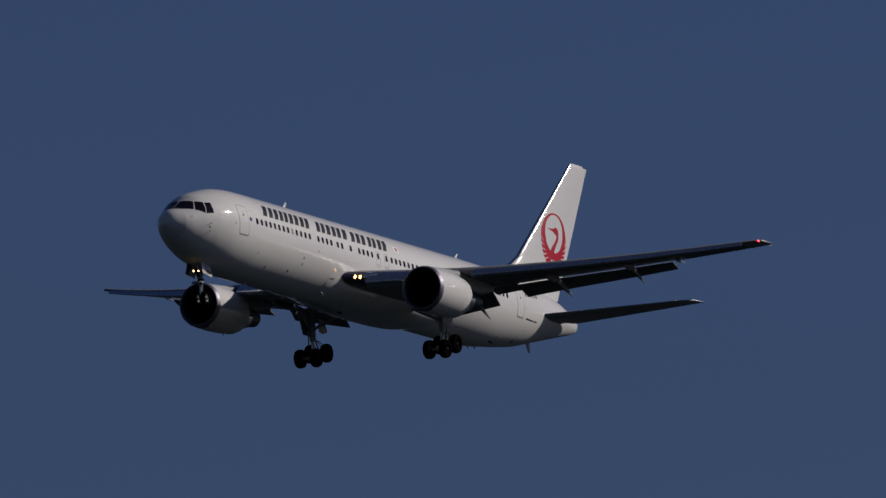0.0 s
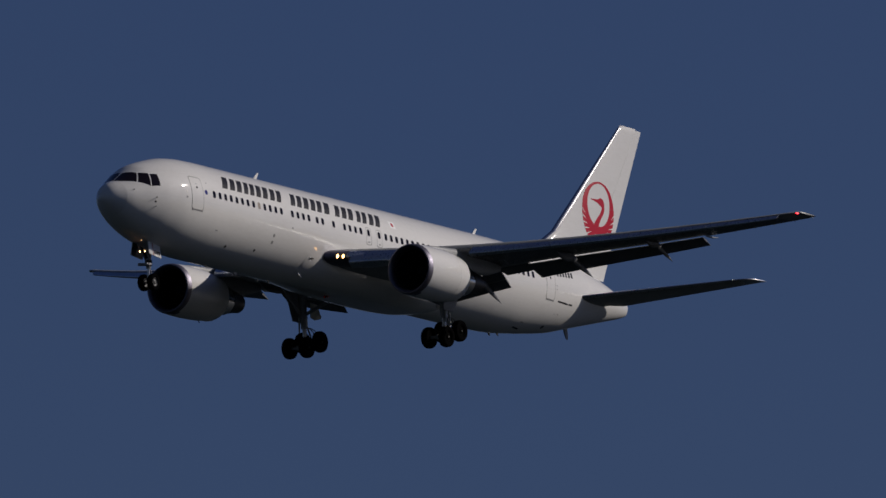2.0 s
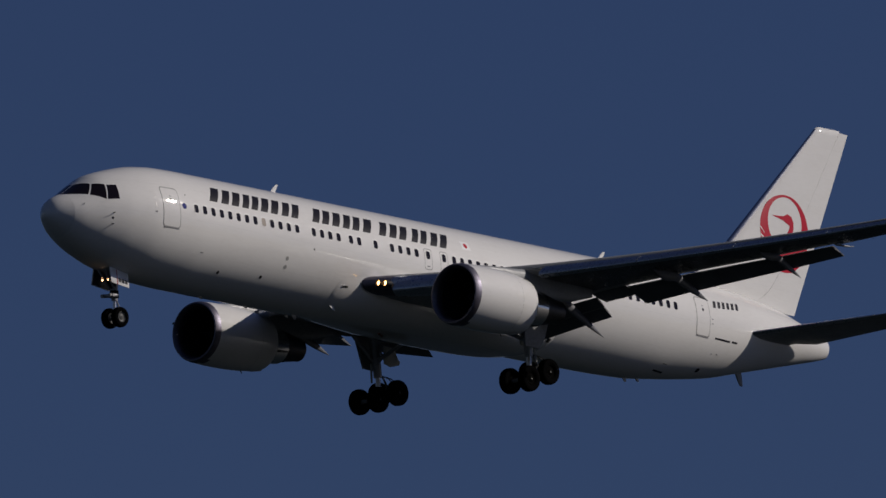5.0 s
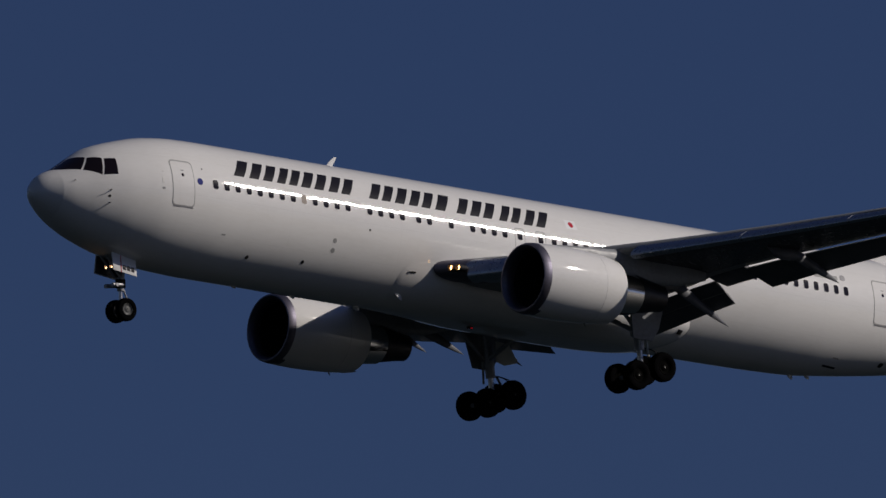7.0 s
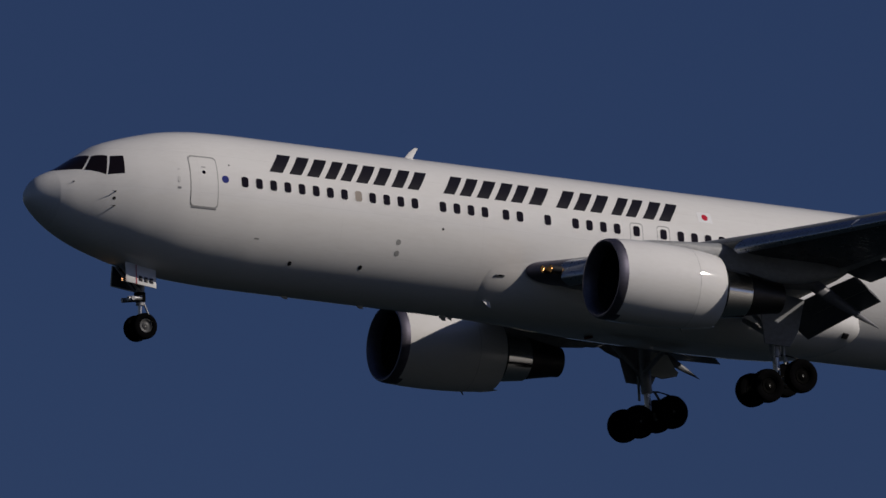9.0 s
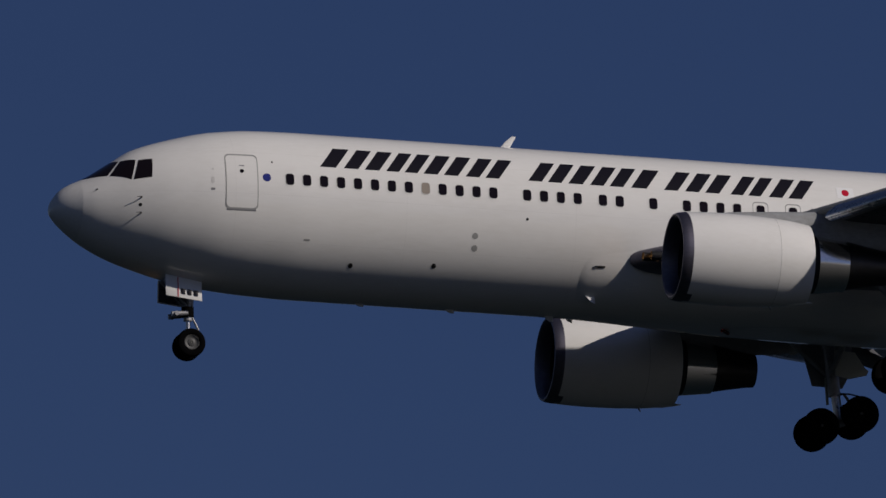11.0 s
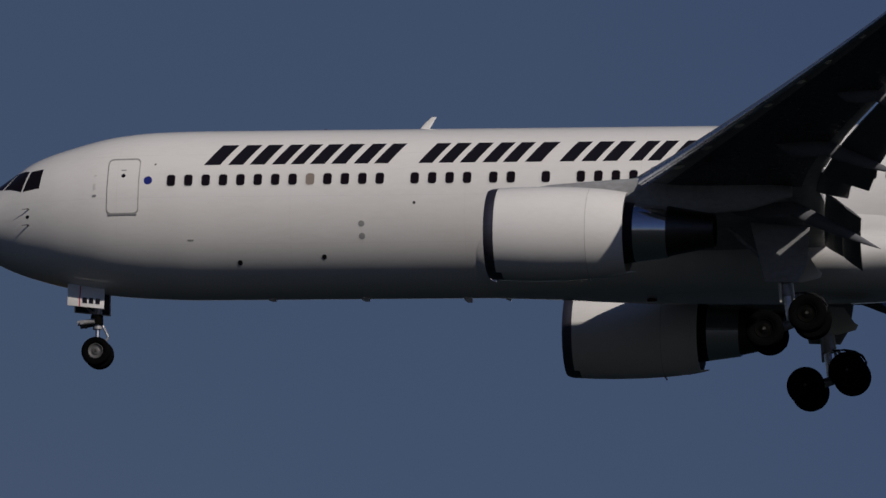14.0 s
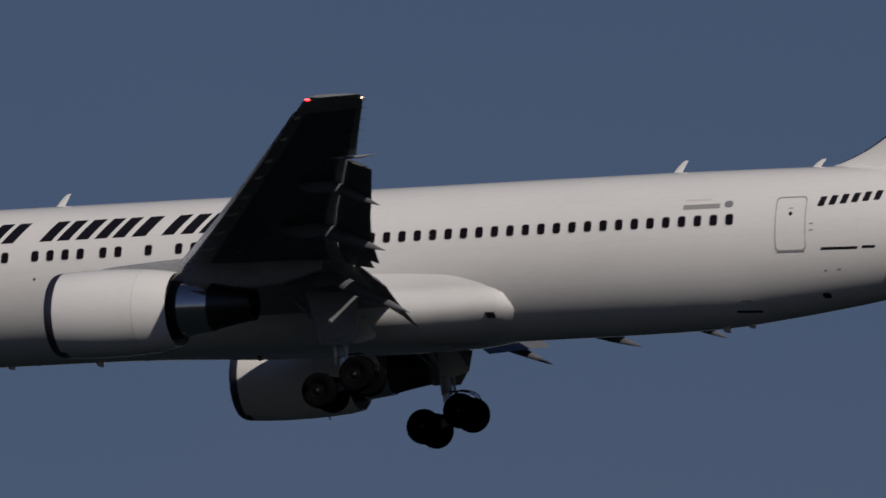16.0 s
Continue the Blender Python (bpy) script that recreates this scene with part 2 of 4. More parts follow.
def turned(profile, axis="x", at=(0, 0, 0), n=40, caps=False, bm=None, mat=None):
    """A body of revolution from (along, radius) pairs round an axis through at."""
    rings = []
    for a, r in profile:
        ring = []
        for k in range(n):
            c, s = math.cos(2 * math.pi * k / n) * r, math.sin(2 * math.pi * k / n) * r
            ring.append({"x": (at[0] + a, at[1] + c, at[2] + s), "y": (at[0] + c, at[1] + a, at[2] + s), "z": (at[0] + c, at[1] + s, at[2] + a)}[axis])
        rings.append(ring)
    return loft(rings, True, caps, bm, mat)


def rod(a, b, r0, r1=None, n=12, bm=None):
    a, b = Vector(a), Vector(b)
    q = (b - a).to_track_quat("Z", "Y")
    r1 = r0 if r1 is None else r1
    ring = lambda p, r: [p + q @ Vector((math.cos(2 * math.pi * k / n) * r, math.sin(2 * math.pi * k / n) * r, 0)) for k in range(n)]
    return loft([ring(a, r0), ring(b, r1)], bm=bm)


def slab(corners, thick, bm=None):
    """A plate from coplanar corners, thickened both ways along its normal, its rim softened by a small inset."""
    c = [Vector(p) for p in corners]
    nrm = (c[1] - c[0]).cross(c[-1] - c[0]).normalized()
    mid = sum(c, Vector()) / len(c)
    inn = [p + (mid - p).normalized() * min(thick * 0.8, 0.02) for p in c]
    t = nrm * thick / 2
    return loft([[p - t for p in inn], [p - t * 0.5 for p in c], [p + t * 0.5 for p in c], [p + t for p in inn]], bm=bm)


def spline(xs, ys):
    """Smooth monotone interpolation through a few stations."""
    xs, ys = np.array(xs, float), np.array(ys, float)
    d = np.diff(ys) / np.diff(xs)
    m = np.concatenate([[d[0]], np.where(d[:-1] * d[1:] > 0, 2 * d[:-1] * d[1:] / (d[:-1] + d[1:] + 1e-12), 0), [d[-1]]])

    def at(x):
        i = int(np.clip(np.searchsorted(xs, x) - 1, 0, len(xs) - 2))
        h = xs[i + 1] - xs[i]
        u = min(max((x - xs[i]) / h, 0), 1)
        return float((2 * u**3 - 3 * u**2 + 1) * ys[i] + (u**3 - 2 * u**2 + u) * h * m[i] + (3 * u**2 - 2 * u**3) * ys[i + 1] + (u**3 - u**2) * h * m[i + 1])

    return at


# ---- ground ----
bm = bmesh.new()
for p in ((-4500, -4500, 0), (4500, -4500, 0), (4500, 4500, 0), (-4500, 4500, 0)):
    bm.verts.new(p)
bm.faces.new(bm.verts)
tagged(new("ground", mesh_of("ground", bm, GROUND)), "dark flat shore ground far below the flight path", "ground", kind="structure")

# ---- airliner: x runs aft from the nose, y to starboard, z up ----
airliner = tagged(new("airliner"), "white twin-engine passenger jet, wheels and flaps down, red tail emblem", "airplane")

FX = (0.0, 0.03, 0.12, 0.3, 0.62, 1.1, 1.9, 2.6, 3.8, 5.2, 6.5, 8.0, 34.0, 36.5, 39.2, 41.6, 43.2, 45.2, 47.5, 49.7, 51.6, 53.2, 53.8)
TOP = spline(FX, (-0.39, -0.22, -0.05, 0.20, 0.43, 0.66, 1.20, 1.67, 2.09, 2.43, 2.565, 2.60, 2.60, 2.60, 2.58, 2.55, 2.52, 2.42, 2.22, 1.92, 1.52, 1.10, 0.92))
BOT = spline(FX, (-0.39, -0.56, -0.69, -0.88, -1.15, -1.48, -1.87, -2.11, -2.42, -2.65, -2.75, -2.80, -2.82, -2.81, -2.75, -2.52, -2.32, -2.02, -1.49, -0.98, -0.54, -0.16, 0.02))
HALF = spline(FX, (0.02, 0.16, 0.33, 0.55, 0.82, 1.14, 1.50, 1.77, 2.13, 2.38, 2.47, 2.515, 2.515, 2.505, 2.44, 2.30, 2.17, 1.95, 1.64, 1.27, 0.90, 0.50, 0.32))
MID = spline(FX, (-0.39, -0.39, -0.38, -0.36, -0.33, -0.27, -0.19, -0.12, -0.04, 0, 0, 0, 0, 0, 0.02, 0.06, 0.12, 0.2, 0.34, 0.46, 0.52, 0.5, 0.48))


def skin(x, deg, lift=0.0, side=-1):
    """A point of the hull at station x and angle deg above its widest line; side -1 is port."""
    c, s = math.cos(radians(deg)), math.sin(radians(deg))
    w, m = HALF(x), MID(x)
    h = TOP(x) - m if s >= 0 else m - BOT(x)
    h = max(h, 0.02)
    n = Vector((0, c / w, s / h)).normalized()
    return Vector((x, side * (w * c + n.y * lift), m + h * s + n.z * lift))


def hull_angle(x, z):
    m = MID(x)
    h = TOP(x) - m if z >= m else m - BOT(x)
    return math.degrees(math.asin(max(-1, min(1, (z - m) / max(h, 0.02)))))


stations = [0.0, 0.012, 0.03, 0.06, 0.1, 0.15, 0.22, 0.3, 0.42, 0.56] + [0.72 + 0.2 * k for k in range(40)] + list(np.arange(9.0, 34.0, 0.9)) + list(np.arange(34.0, 53.7, 0.42)) + [53.8]
rings = []
for x in stations:
    r = []
    for k in range(96):
        a = 360 * k / 96
        r.append(skin(x, a if a <= 90 else 180 - a, 0, -1 if a <= 90 or a >= 270 else 1) if a <= 270 else skin(x, a - 360, 0, -1))
    rings.append(r)
nose_end = max(i for i, x in enumerate(stations) if x < 1.0)
fuselage = part("fuselage", loft(rings[nose_end:], caps=False), WHITE, airliner, "glossy white hull with rows of dark windows")


part("radome", loft(rings[: nose_end + 1], caps=False), RADOME, fuselage, "nose radome, a little darker than the hull")


def decal(shape, lift, depth=0.012, steps=5, side=-1, hole=0.0, bm=None, slot=0, at_x=None):
    """A thin raised piece on the hull. shape: outline of (x, z) pairs; hole: inner part left out."""
    bm = bm or bmesh.new()
    cx, cz = sum(p[0] for p in shape) / len(shape), sum(p[1] for p in shape) / len(shape)
    loops = [(1.0, lift - depth), (1.0, lift)]
    if hole:
        loops += [(hole, lift), (hole, lift - depth)]
    else:
        loops += [(1 - k / steps, lift) for k in range(1, steps)]
    vs = []
    for s, up in loops:
        vs.append([bm.verts.new(skin(cx + (x - cx) * s, hull_angle(cx + (x - cx) * s, cz + (z - cz) * s), up, side)) for x, z in shape])
    n = len(shape)
    for i in range(len(vs) - 1):
        for j in range(n):
            f = bm.faces.new((vs[i][j], vs[i][(j + 1) % n], vs[i + 1][(j + 1) % n], vs[i + 1][j]))
            f.material_index = slot
    if not hole:
        f = bm.faces.new(vs[-1])
        f.material_index = slot
    return bm


def rounded(cx, cz, w, h, r, n=5, lean=0.0):
    out = []
    for sx, sz, a0 in ((1, 1, 0), (-1, 1, 90), (-1, -1, 180), (1, -1, 270)):
        for k in range(n + 1):
            a = radians(a0 + 90 * k / n)
            x, z = sx * (w / 2 - r) + r * math.cos(a), sz * (h / 2 - r) + r * math.sin(a)
            out.append((cx + x + lean * z, cz + z))
    return out


def dense(poly, step=0.25):
    out = []
    for i, p in enumerate(poly):
        q = poly[(i + 1) % len(poly)]
        k = max(1, int(math.hypot(q[0] - p[0], q[1] - p[1]) / step))
        out += [(p[0] + (q[0] - p[0]) * j / k, p[1] + (q[1] - p[1]) * j / k) for j in range(k)]
    return out


# cabin windows: one mesh for each side and state, shared along the row
PITCH, FIRST = 0.5588, 7.35
SLOTS = [float(k) for k in range(13)] + [14.0, 15.0, 16.0, 17.0, 18.5, 19.5, 21.5, 23.5, 24.5, 25.5, 26.5, 27.9, 29.85] + [31.1 + k for k in range(29)]


def window_mesh(pane, side, x=None):
    at = x or 20.0
    bm = decal(rounded(at, 0.55, 0.30, 0.42, 0.10), 0.008, 0.02, hole=0.90, side=side, slot=0)
    decal(rounded(at, 0.55, 0.272, 0.385, 0.085), 0.003, 0.01, 3, side, bm=bm, slot=1)
    if x is None:
        for v in bm.verts:
            v.co.x -= 20
    return mesh_of("cabin_window", bm, [FRAME, pane])


for side in (-1, 1):
    clear, shut = window_mesh(GLASS, side), window_mesh(BLIND, side)
    for k in SLOTS:
        blind = side < 0 and k == 8.0
        x = FIRST + PITCH * k
        if x > 35 or x < 8.4:
            part("cabin_window", window_mesh(GLASS, side, x), None, fuselage)
            continue
        w = part("cabin_window", shut if blind else clear, None, fuselage, "cabin window with a lowered beige blind" if blind else "")
        w.location = (x, side * (HALF(x) - HALF(20)), 0)

# cabin doors and exits
for side in (-1, 1):
    for x0, x1, z0, z1 in ((5.27, 6.32, -0.52, 1.35), (41.97, 43.03, -0.60, 1.27)):
        cx, cz, w, h = (x0 + x1) / 2, (z0 + z1) / 2, x1 - x0, z1 - z0
        part("cabin_door", decal(dense(rounded(cx, cz, w - 0.05, h - 0.05, 0.13), 0.15), 0.007, 0.02, 8, side), WHITE, fuselage, "closed white passenger door")
        part("door_seal", decal(dense(rounded(cx, cz, w, h, 0.15), 0.15), 0.009, 0.02, hole=0.945, side=side), SEAM, fuselage)
        part("door_sill", decal(rounded(cx, z0 - 0.01, w * 0.9, 0.045, 0.02), 0.014, 0.03, 2, side), GREYINK, fuselage)
        part("door_porthole", decal(rounded(cx, cz + 0.33, 0.13, 0.13, 0.062), 0.013, 0.02, 2, side), GLASS, fuselage)
        part("door_handle", decal(rounded(cx, cz + 0.52, 0.16, 0.03, 0.012), 0.013, 0.02, 2, side), GREYINK, fuselage)
    for k in (27.9, 29.85):
        cx = FIRST + PITCH * k
        part("exit_seal", decal(dense(rounded(cx, 0.36, 0.52, 1.0, 0.12), 0.15), 0.005, 0.02, hole=0.93, side=side), SEAM, fuselage)
        part("exit_marking", decal(rounded(cx, 0.02, 0.2, 0.05, 0.02), 0.006, 0.02, 2, side), GREYINK, fuselage)

# flight-deck panes, given by station and angle round the hull
PANES = (((0.93, 89), (1.80, 88), (2.09, 60), (1.67, 38.5)), ((1.73, 36.2), (2.13, 57.5), (2.555, 44.8), (2.36, 18.8)), ((2.42, 18.2), (2.63, 43), (3.05, 39.5), (2.98, 17.2)))
for side in (-1, 1):
    for quad in PANES:
        bm = bmesh.new()
        q = [Vector(p) for p in quad]
        N = 8
        bulge = 0.2 if quad is PANES[0] else 0.0

        def spot(u, v):
            p = q[0] * (1 - u) * (1 - v) + q[1] * (1 - u) * v + q[2] * u * v + q[3] * u * (1 - v)
            return p - Vector((bulge * 4 * u * (1 - u) * (1 - v), 0))

        rows = [[bm.verts.new(skin(*spot(i / N, j / N), 0.008, side)) for j in range(N + 1)] for i in range(N + 1)]
        for i in range(N):
            for j in range(N):
                bm.faces.new((rows[i][j], rows[i + 1][j], rows[i + 1][j + 1], rows[i][j + 1]))
        rim = [rows[0][j] for j in range(N)] + [rows[i][N] for i in range(N)] + [rows[N][N - j] for j in range(N)] + [rows[N - i][0] for i in range(N)]
        low = [bm.verts.new(v.co + (Vector((v.co.x, 0, MID(v.co.x))) - v.co).normalized() * 0.03) for v in rim]
        for i in range(len(rim)):
            bm.faces.new((rim[i], rim[(i + 1) % len(rim)], low[(i + 1) % len(rim)], low[i]))
        part("flight_deck_pane", bm, GLASS, fuselage, "dark flight-deck glass")

# title along the roof line: each letter becomes leaning plain bars of its width
LETTERS = ((8.37, 8.90, 1), (9.15, 10.32, 2), (10.55, 11.58, 2), (11.78, 12.92, 2), (13.18, 14.28, 2), (15.25, 16.35, 2), (16.58, 17.06, 1), (17.30, 18.40, 2), (18.66, 19.28, 1), (19.76, 20.22, 1), (20.46, 21.60, 2), (21.98, 22.98, 2), (23.26, 24.36, 2))
for x0, x1, strokes in LETTERS:
    z0, z1, lean = 1.07, 1.80, 0.72
    bm = bmesh.new()
    width = (x1 - x0) if strokes == 1 else (x1 - x0) * 0.41
    width = min(width, 0.52)
    for i in range(strokes):
        a = x0 + i * (x1 - x0 - width)
        decal(dense([(a, z0), (a + width, z0), (a + width + lean * (z1 - z0), z1), (a + lean * (z1 - z0), z1)], 0.1), 0.005, 0.01, 4, bm=bm)
    part("title_bar", bm, INK, fuselage, "black leaning bar of the painted title")

part("flag_field", decal(dense(rounded(25.86, 1.41, 0.56, 0.40, 0.01), 0.1), 0.004, 0.01, 3), base_material("flag_white", (0.8, 0.8, 0.8), 0.4), fuselage)
part("flag_disc", decal(rounded(25.86, 1.41, 0.24, 0.24, 0.118), 0.007, 0.01, 3), RED, fuselage, "red disc of the painted flag")
part("round_emblem", decal(rounded(6.60, 0.57, 0.27, 0.27, 0.13), 0.005, 0.01, 3), BLUE, fuselage, "small round blue emblem")
for i in range(6):
    part("registration_bar", decal(rounded(43.55 + i * 0.38, 1.06 + i * 0.03, 0.22, 0.34, 0.03, lean=0.3), 0.005, 0.01, 2), INK, fuselage)
part("type_bar", decal(dense(rounded(44.15, -0.55, 1.25, 0.09, 0.02, lean=0.4), 0.3), 0.005, 0.01, 2), INK, fuselage)
part("type_bar", decal(rounded(45.15, -0.53, 0.45, 0.09, 0.02, lean=0.4), 0.005, 0.01, 2), INK, fuselage)
part("partner_bar", decal(dense(rounded(39.35, 1.05, 1.3, 0.17, 0.02), 0.3), 0.005, 0.01, 2), SEAM, fuselage)
part("partner_bar", decal(dense(rounded(39.2, 1.30, 0.9, 0.05, 0.01), 0.3), 0.005, 0.01, 2), FRAME, fuselage)
part("partner_emblem", decal(rounded(40.3, 1.10, 0.3, 0.24, 0.11), 0.005, 0.01, 2), GREYINK, fuselage)

# small vents, ports and probes of the hull
for x, z, w, h, m in ((9.53, -1.99, 0.15, 0.14, SOOT), (12.25, -1.85, 0.15, 0.14, SOOT), (13.49, -0.885, 0.19, 0.19, SEAM), (13.5, -1.26, 0.19, 0.19, SEAM), (15.18, -0.25, 0.09, 0.09, SOOT), (6.80, 1.12, 0.06, 0.06, SOOT),
                      (7.99, -1.34, 0.2, 0.05, SEAM), (2.62, -0.44, 0.11, 0.11, SOOT), (43.4, -1.98, 0.28, 0.15, SOOT), (43.22, 0.30, 0.13, 0.04, GREYINK), (43.22, 0.08, 0.13, 0.04, GREYINK), (43.6, -1.25, 0.10, 0.04, GREYINK), (44.05, -1.22, 0.12, 0.04, GREYINK), (40.63, -2.38, 0.85, 0.06, SOOT), (40.65, -2.08, 0.35, 0.05, SEAM), (4.86, 0.40, 0.10, 0.22, FRAME), (4.86, 0.1, 0.14, 0.08, GREYINK), (4.87, 0.78, 0.08, 0.06, FRAME)):
    part("hull_port", decal(rounded(x, z, w, h, min(w, h) * 0.48), 0.005, 0.02, 2), m, fuselage)
for x, z, size in ((2.66, -0.20, 0.8), (2.66, -0.70, 0.85), (1.34, 0.10, 0.3)):
    p = skin(x, hull_angle(x, z))
    bm = rod(p, p + Vector((-0.05, -0.11, 0)) * size, 0.024, 0.016, 8)
    rod(p + Vector((-0.02, -0.11, 0.0)) * size, p + Vector((-0.24, -0.12, -0.02)) * size, 0.014, 0.007, 8, bm)
    part("air_probe", bm, SOOT, fuselage, "dark air-data probe")


def blade(x, z, chord, height, sweep, thick=0.05, up=1):
    ring = lambda zz, c, x0, t: [(x0 + c * (0.5 - 0.5 * math.cos(a)), t / 2 * math.sin(a), zz) for a in [2 * math.pi * k / 14 for k in range(14)]]
    return loft([ring(z - up * 0.1, chord, x - chord / 2, thick), ring(z + up * height * 0.6, chord * 0.7, x - chord / 2 + sweep * 0.6, thick * 0.8), ring(z + up * height, chord * 0.4, x - chord / 2 + sweep, thick * 0.4)])


for x, h in ((14.95, 0.44), (37.55, 0.42), (42.5, 0.28)):
    part("blade_antenna", blade(x, TOP(x), 0.36, h, 0.5), WHITE, fuselage, "white blade antenna")
for x, h in ((13.2, 0.12), (16.5, 0.18), (10.2, 0.1), (39.35, 0.17), (40.25, 0.13)):
    part("belly_antenna", blade(x, BOT(x), 0.35, h, 0.25, up=-1), FRAME, fuselage)
# belly fairing round the wing roots
FAIR_X = (16.9, 17.6, 18.6, 20.0, 22.5, 27.0, 30.0, 31.3, 32.1, 32.7)
FAIR_W = spline(FAIR_X, (2.84, 2.84, 2.84, 2.84, 2.84, 2.86, 2.80, 2.60, 2.28, 1.5))
FAIR_B = spline(FAIR_X, (-2.74, -2.79, -2.82, -2.85, -2.90, -2.96, -2.92, -2.80, -2.6, -2.2))
FAIR_T = spline(FAIR_X, (-1.45, -1.25, -1.05, -0.88, -0.68, -0.60, -0.72, -1.0, -1.35, -1.9))


def fairing_half(x, z):
    """Half-width of the fairing at height z: it leaves the hull gently in front and at its top and swells below."""
    w, b, t = FAIR_W(x), FAIR_B(x), FAIR_T(x)
    s = min(max((z - t) / (b - t), 0), 1) ** (1 / 0.75)
    full = w * math.sqrt(max(1 - s * s, 0)) ** (0.62 + 0.3 * min(max((x - 29.0) / 3.5, 0), 1))
    q = (max(z, -1.3) - MID(x)) / (MID(x) - BOT(x))
    hull = HALF(x) * math.sqrt(max(1 - q * q, 0))
    ramp = hull - 0.03 + 0.36 * (t - z)
    k = 0.13
    swollen = -k * math.log(math.exp(-full / k) + math.exp(-ramp / k))
    q = min((z - MID(x)) / (MID(x) - BOT(x)), 1)
    bare = HALF(x) * math.sqrt(max(1 - q * q, 0))
    u = min(max((x - 16.9) / 5.6, 0), 1)
    rim = min(max((x - 17.02 - 0.5 * (z + 1.9) ** 2) / 0.35, 0), 1)
    rim = 1 - (1 - rim) ** 2
    g = 0.5 * u + 0.5 * u * u * (3 - 2 * u)
    return bare + g * (swollen - bare) + 0.03 * rim - 0.02


rings = []
for x in list(np.linspace(16.9, 17.7, 17)) + list(np.linspace(17.9, 32.7, 58)):
    b, t = FAIR_B(x), FAIR_T(x)
    zz = [t + (b - t) * (1 - math.cos(math.pi * k / 28)) / 2 for k in range(29)]
    half = [(fairing_half(x, z), z) for z in zz]
    rings.append([(x, -y, z) for y, z in half] + [(x, y, z) for y, z in reversed(half[:-1])])
part("wing_fairing", loft(rings), WHITE, airliner, "white bulged belly fairing between the wings")

part("beacon", turned([(0.0, 0.08), (0.04, 0.075), (0.075, 0.045), (0.085, 0.005)], "z", (11.85, 0, TOP(11.85) - 0.01), 16, True), BEACON, fuselage, "small dark red anti-collision beacon")
# the belly beacon turns about its upright axis; one narrow side of it shines
BEACON_AT = (22.46, 0.0, FAIR_B(22.46) - 0.05)
bm = turned([(0.15, 0.004), (0.15, 0.048), (0.148, 0.052), (-0.15, 0.052), (-0.155, 0.056), (-0.15, 0.060), (0.16, 0.060), (0.16, 0.004)], "y", (0, 0, 0), 20, mat=lambda i, j: (1, 2, 2, 0, 0, 0, 0)[i])
bmesh.ops.rotate(bm, verts=bm.verts, cent=(0, 0, 0), matrix=Matrix.Rotation(radians(11.5), 3, "X"))
rod((0, 0, 0.05), (0, 0, 0.16), 0.05, 0.09, 16, bm)
belly_beacon = part("beacon", bm, [BEACON, FLASH, SOOT], fuselage, "red anti-collision beacon turning under the belly")
c = [(x, -fairing_half(x, z) - 0.004, z) for x, z in ((31.58, -2.12), (31.86, -2.12), (31.86, -2.28), (31.58, -2.28))]
part("fairing_vent", slab(c, 0.09), SOOT, fuselage)
for side in (-1, 1):
    part("air_scoop", slab([(17.36, side * 1.38, -2.36), (17.70, side * 1.38, -2.38), (17.72, side * 1.46, -2.66), (17.56, side * 1.46, -2.60)], 0.06), WHITE, fuselage, "small white scoop under the wing root")
    at = lambda x, z, out: (x, side * (fairing_half(x, z) + out), z)
    part("root_vent", slab([at(17.60, -1.54, 0.012), at(17.86, -1.54, 0.012), at(17.86, -1.60, 0.014), at(17.60, -1.60, 0.014)], 0.02), SOOT, fuselage, "dark slot ahead of the wing root")
    part("vent_lip", slab([at(17.50, -1.55, 0.02), at(17.62, -1.54, 0.035), at(17.62, -1.60, 0.037), at(17.50, -1.59, 0.022)], 0.02), METAL, fuselage, "bright lip of the slot")

# ---- wings ----
LE_X = lambda a: 19.52 + 0.684 * (a - 2.7)
LE_Z = lambda a: -1.22 + 0.083 * (a - 2.7) + 0.0027 * (a - 2.7) ** 2
TE_X = spline((1.0, 2.5, 8.2, 18.2, 23.5), (28.85, 28.9, 29.5, 33.45, 35.85))
TWIST = spline((1.0, 2.7, 8.2, 23.6), (3.6, 3.4, 1.8, -0.5))
THICK = spline((1.0, 2.7, 8.2, 23.6), (0.145, 0.14, 0.115, 0.10))


def foil(u, t):
    return 5 * t * (0.2969 * math.sqrt(u) - 0.126 * u - 0.3516 * u * u + 0.2843 * u**3 - 0.1015 * u**4)


def wing_point(a, u, upper):
    c = TE_X(a) - LE_X(a)
    t = foil(u, THICK(a)) * c
    camber = 0.015 * c * 4 * u * (1 - u)
    z = (camber + t) if upper else (camber - t * 0.9)
    return LE_X(a) + u * c, LE_Z(a) + z - u * c * math.sin(radians(TWIST(a)))


def wing_ring(a, u0, u1, side, n=16):
    us = [u0 + (u1 - u0) * (0.5 - 0.5 * math.cos(math.pi * k / n)) for k in range(n + 1)]
    pts = [wing_point(a, u, True) for u in reversed(us)] + [wing_point(a, u, False) for u in us[(1 if u0 == 0 else 0):]]
    return [(x, side * a, z) for x, z in pts]


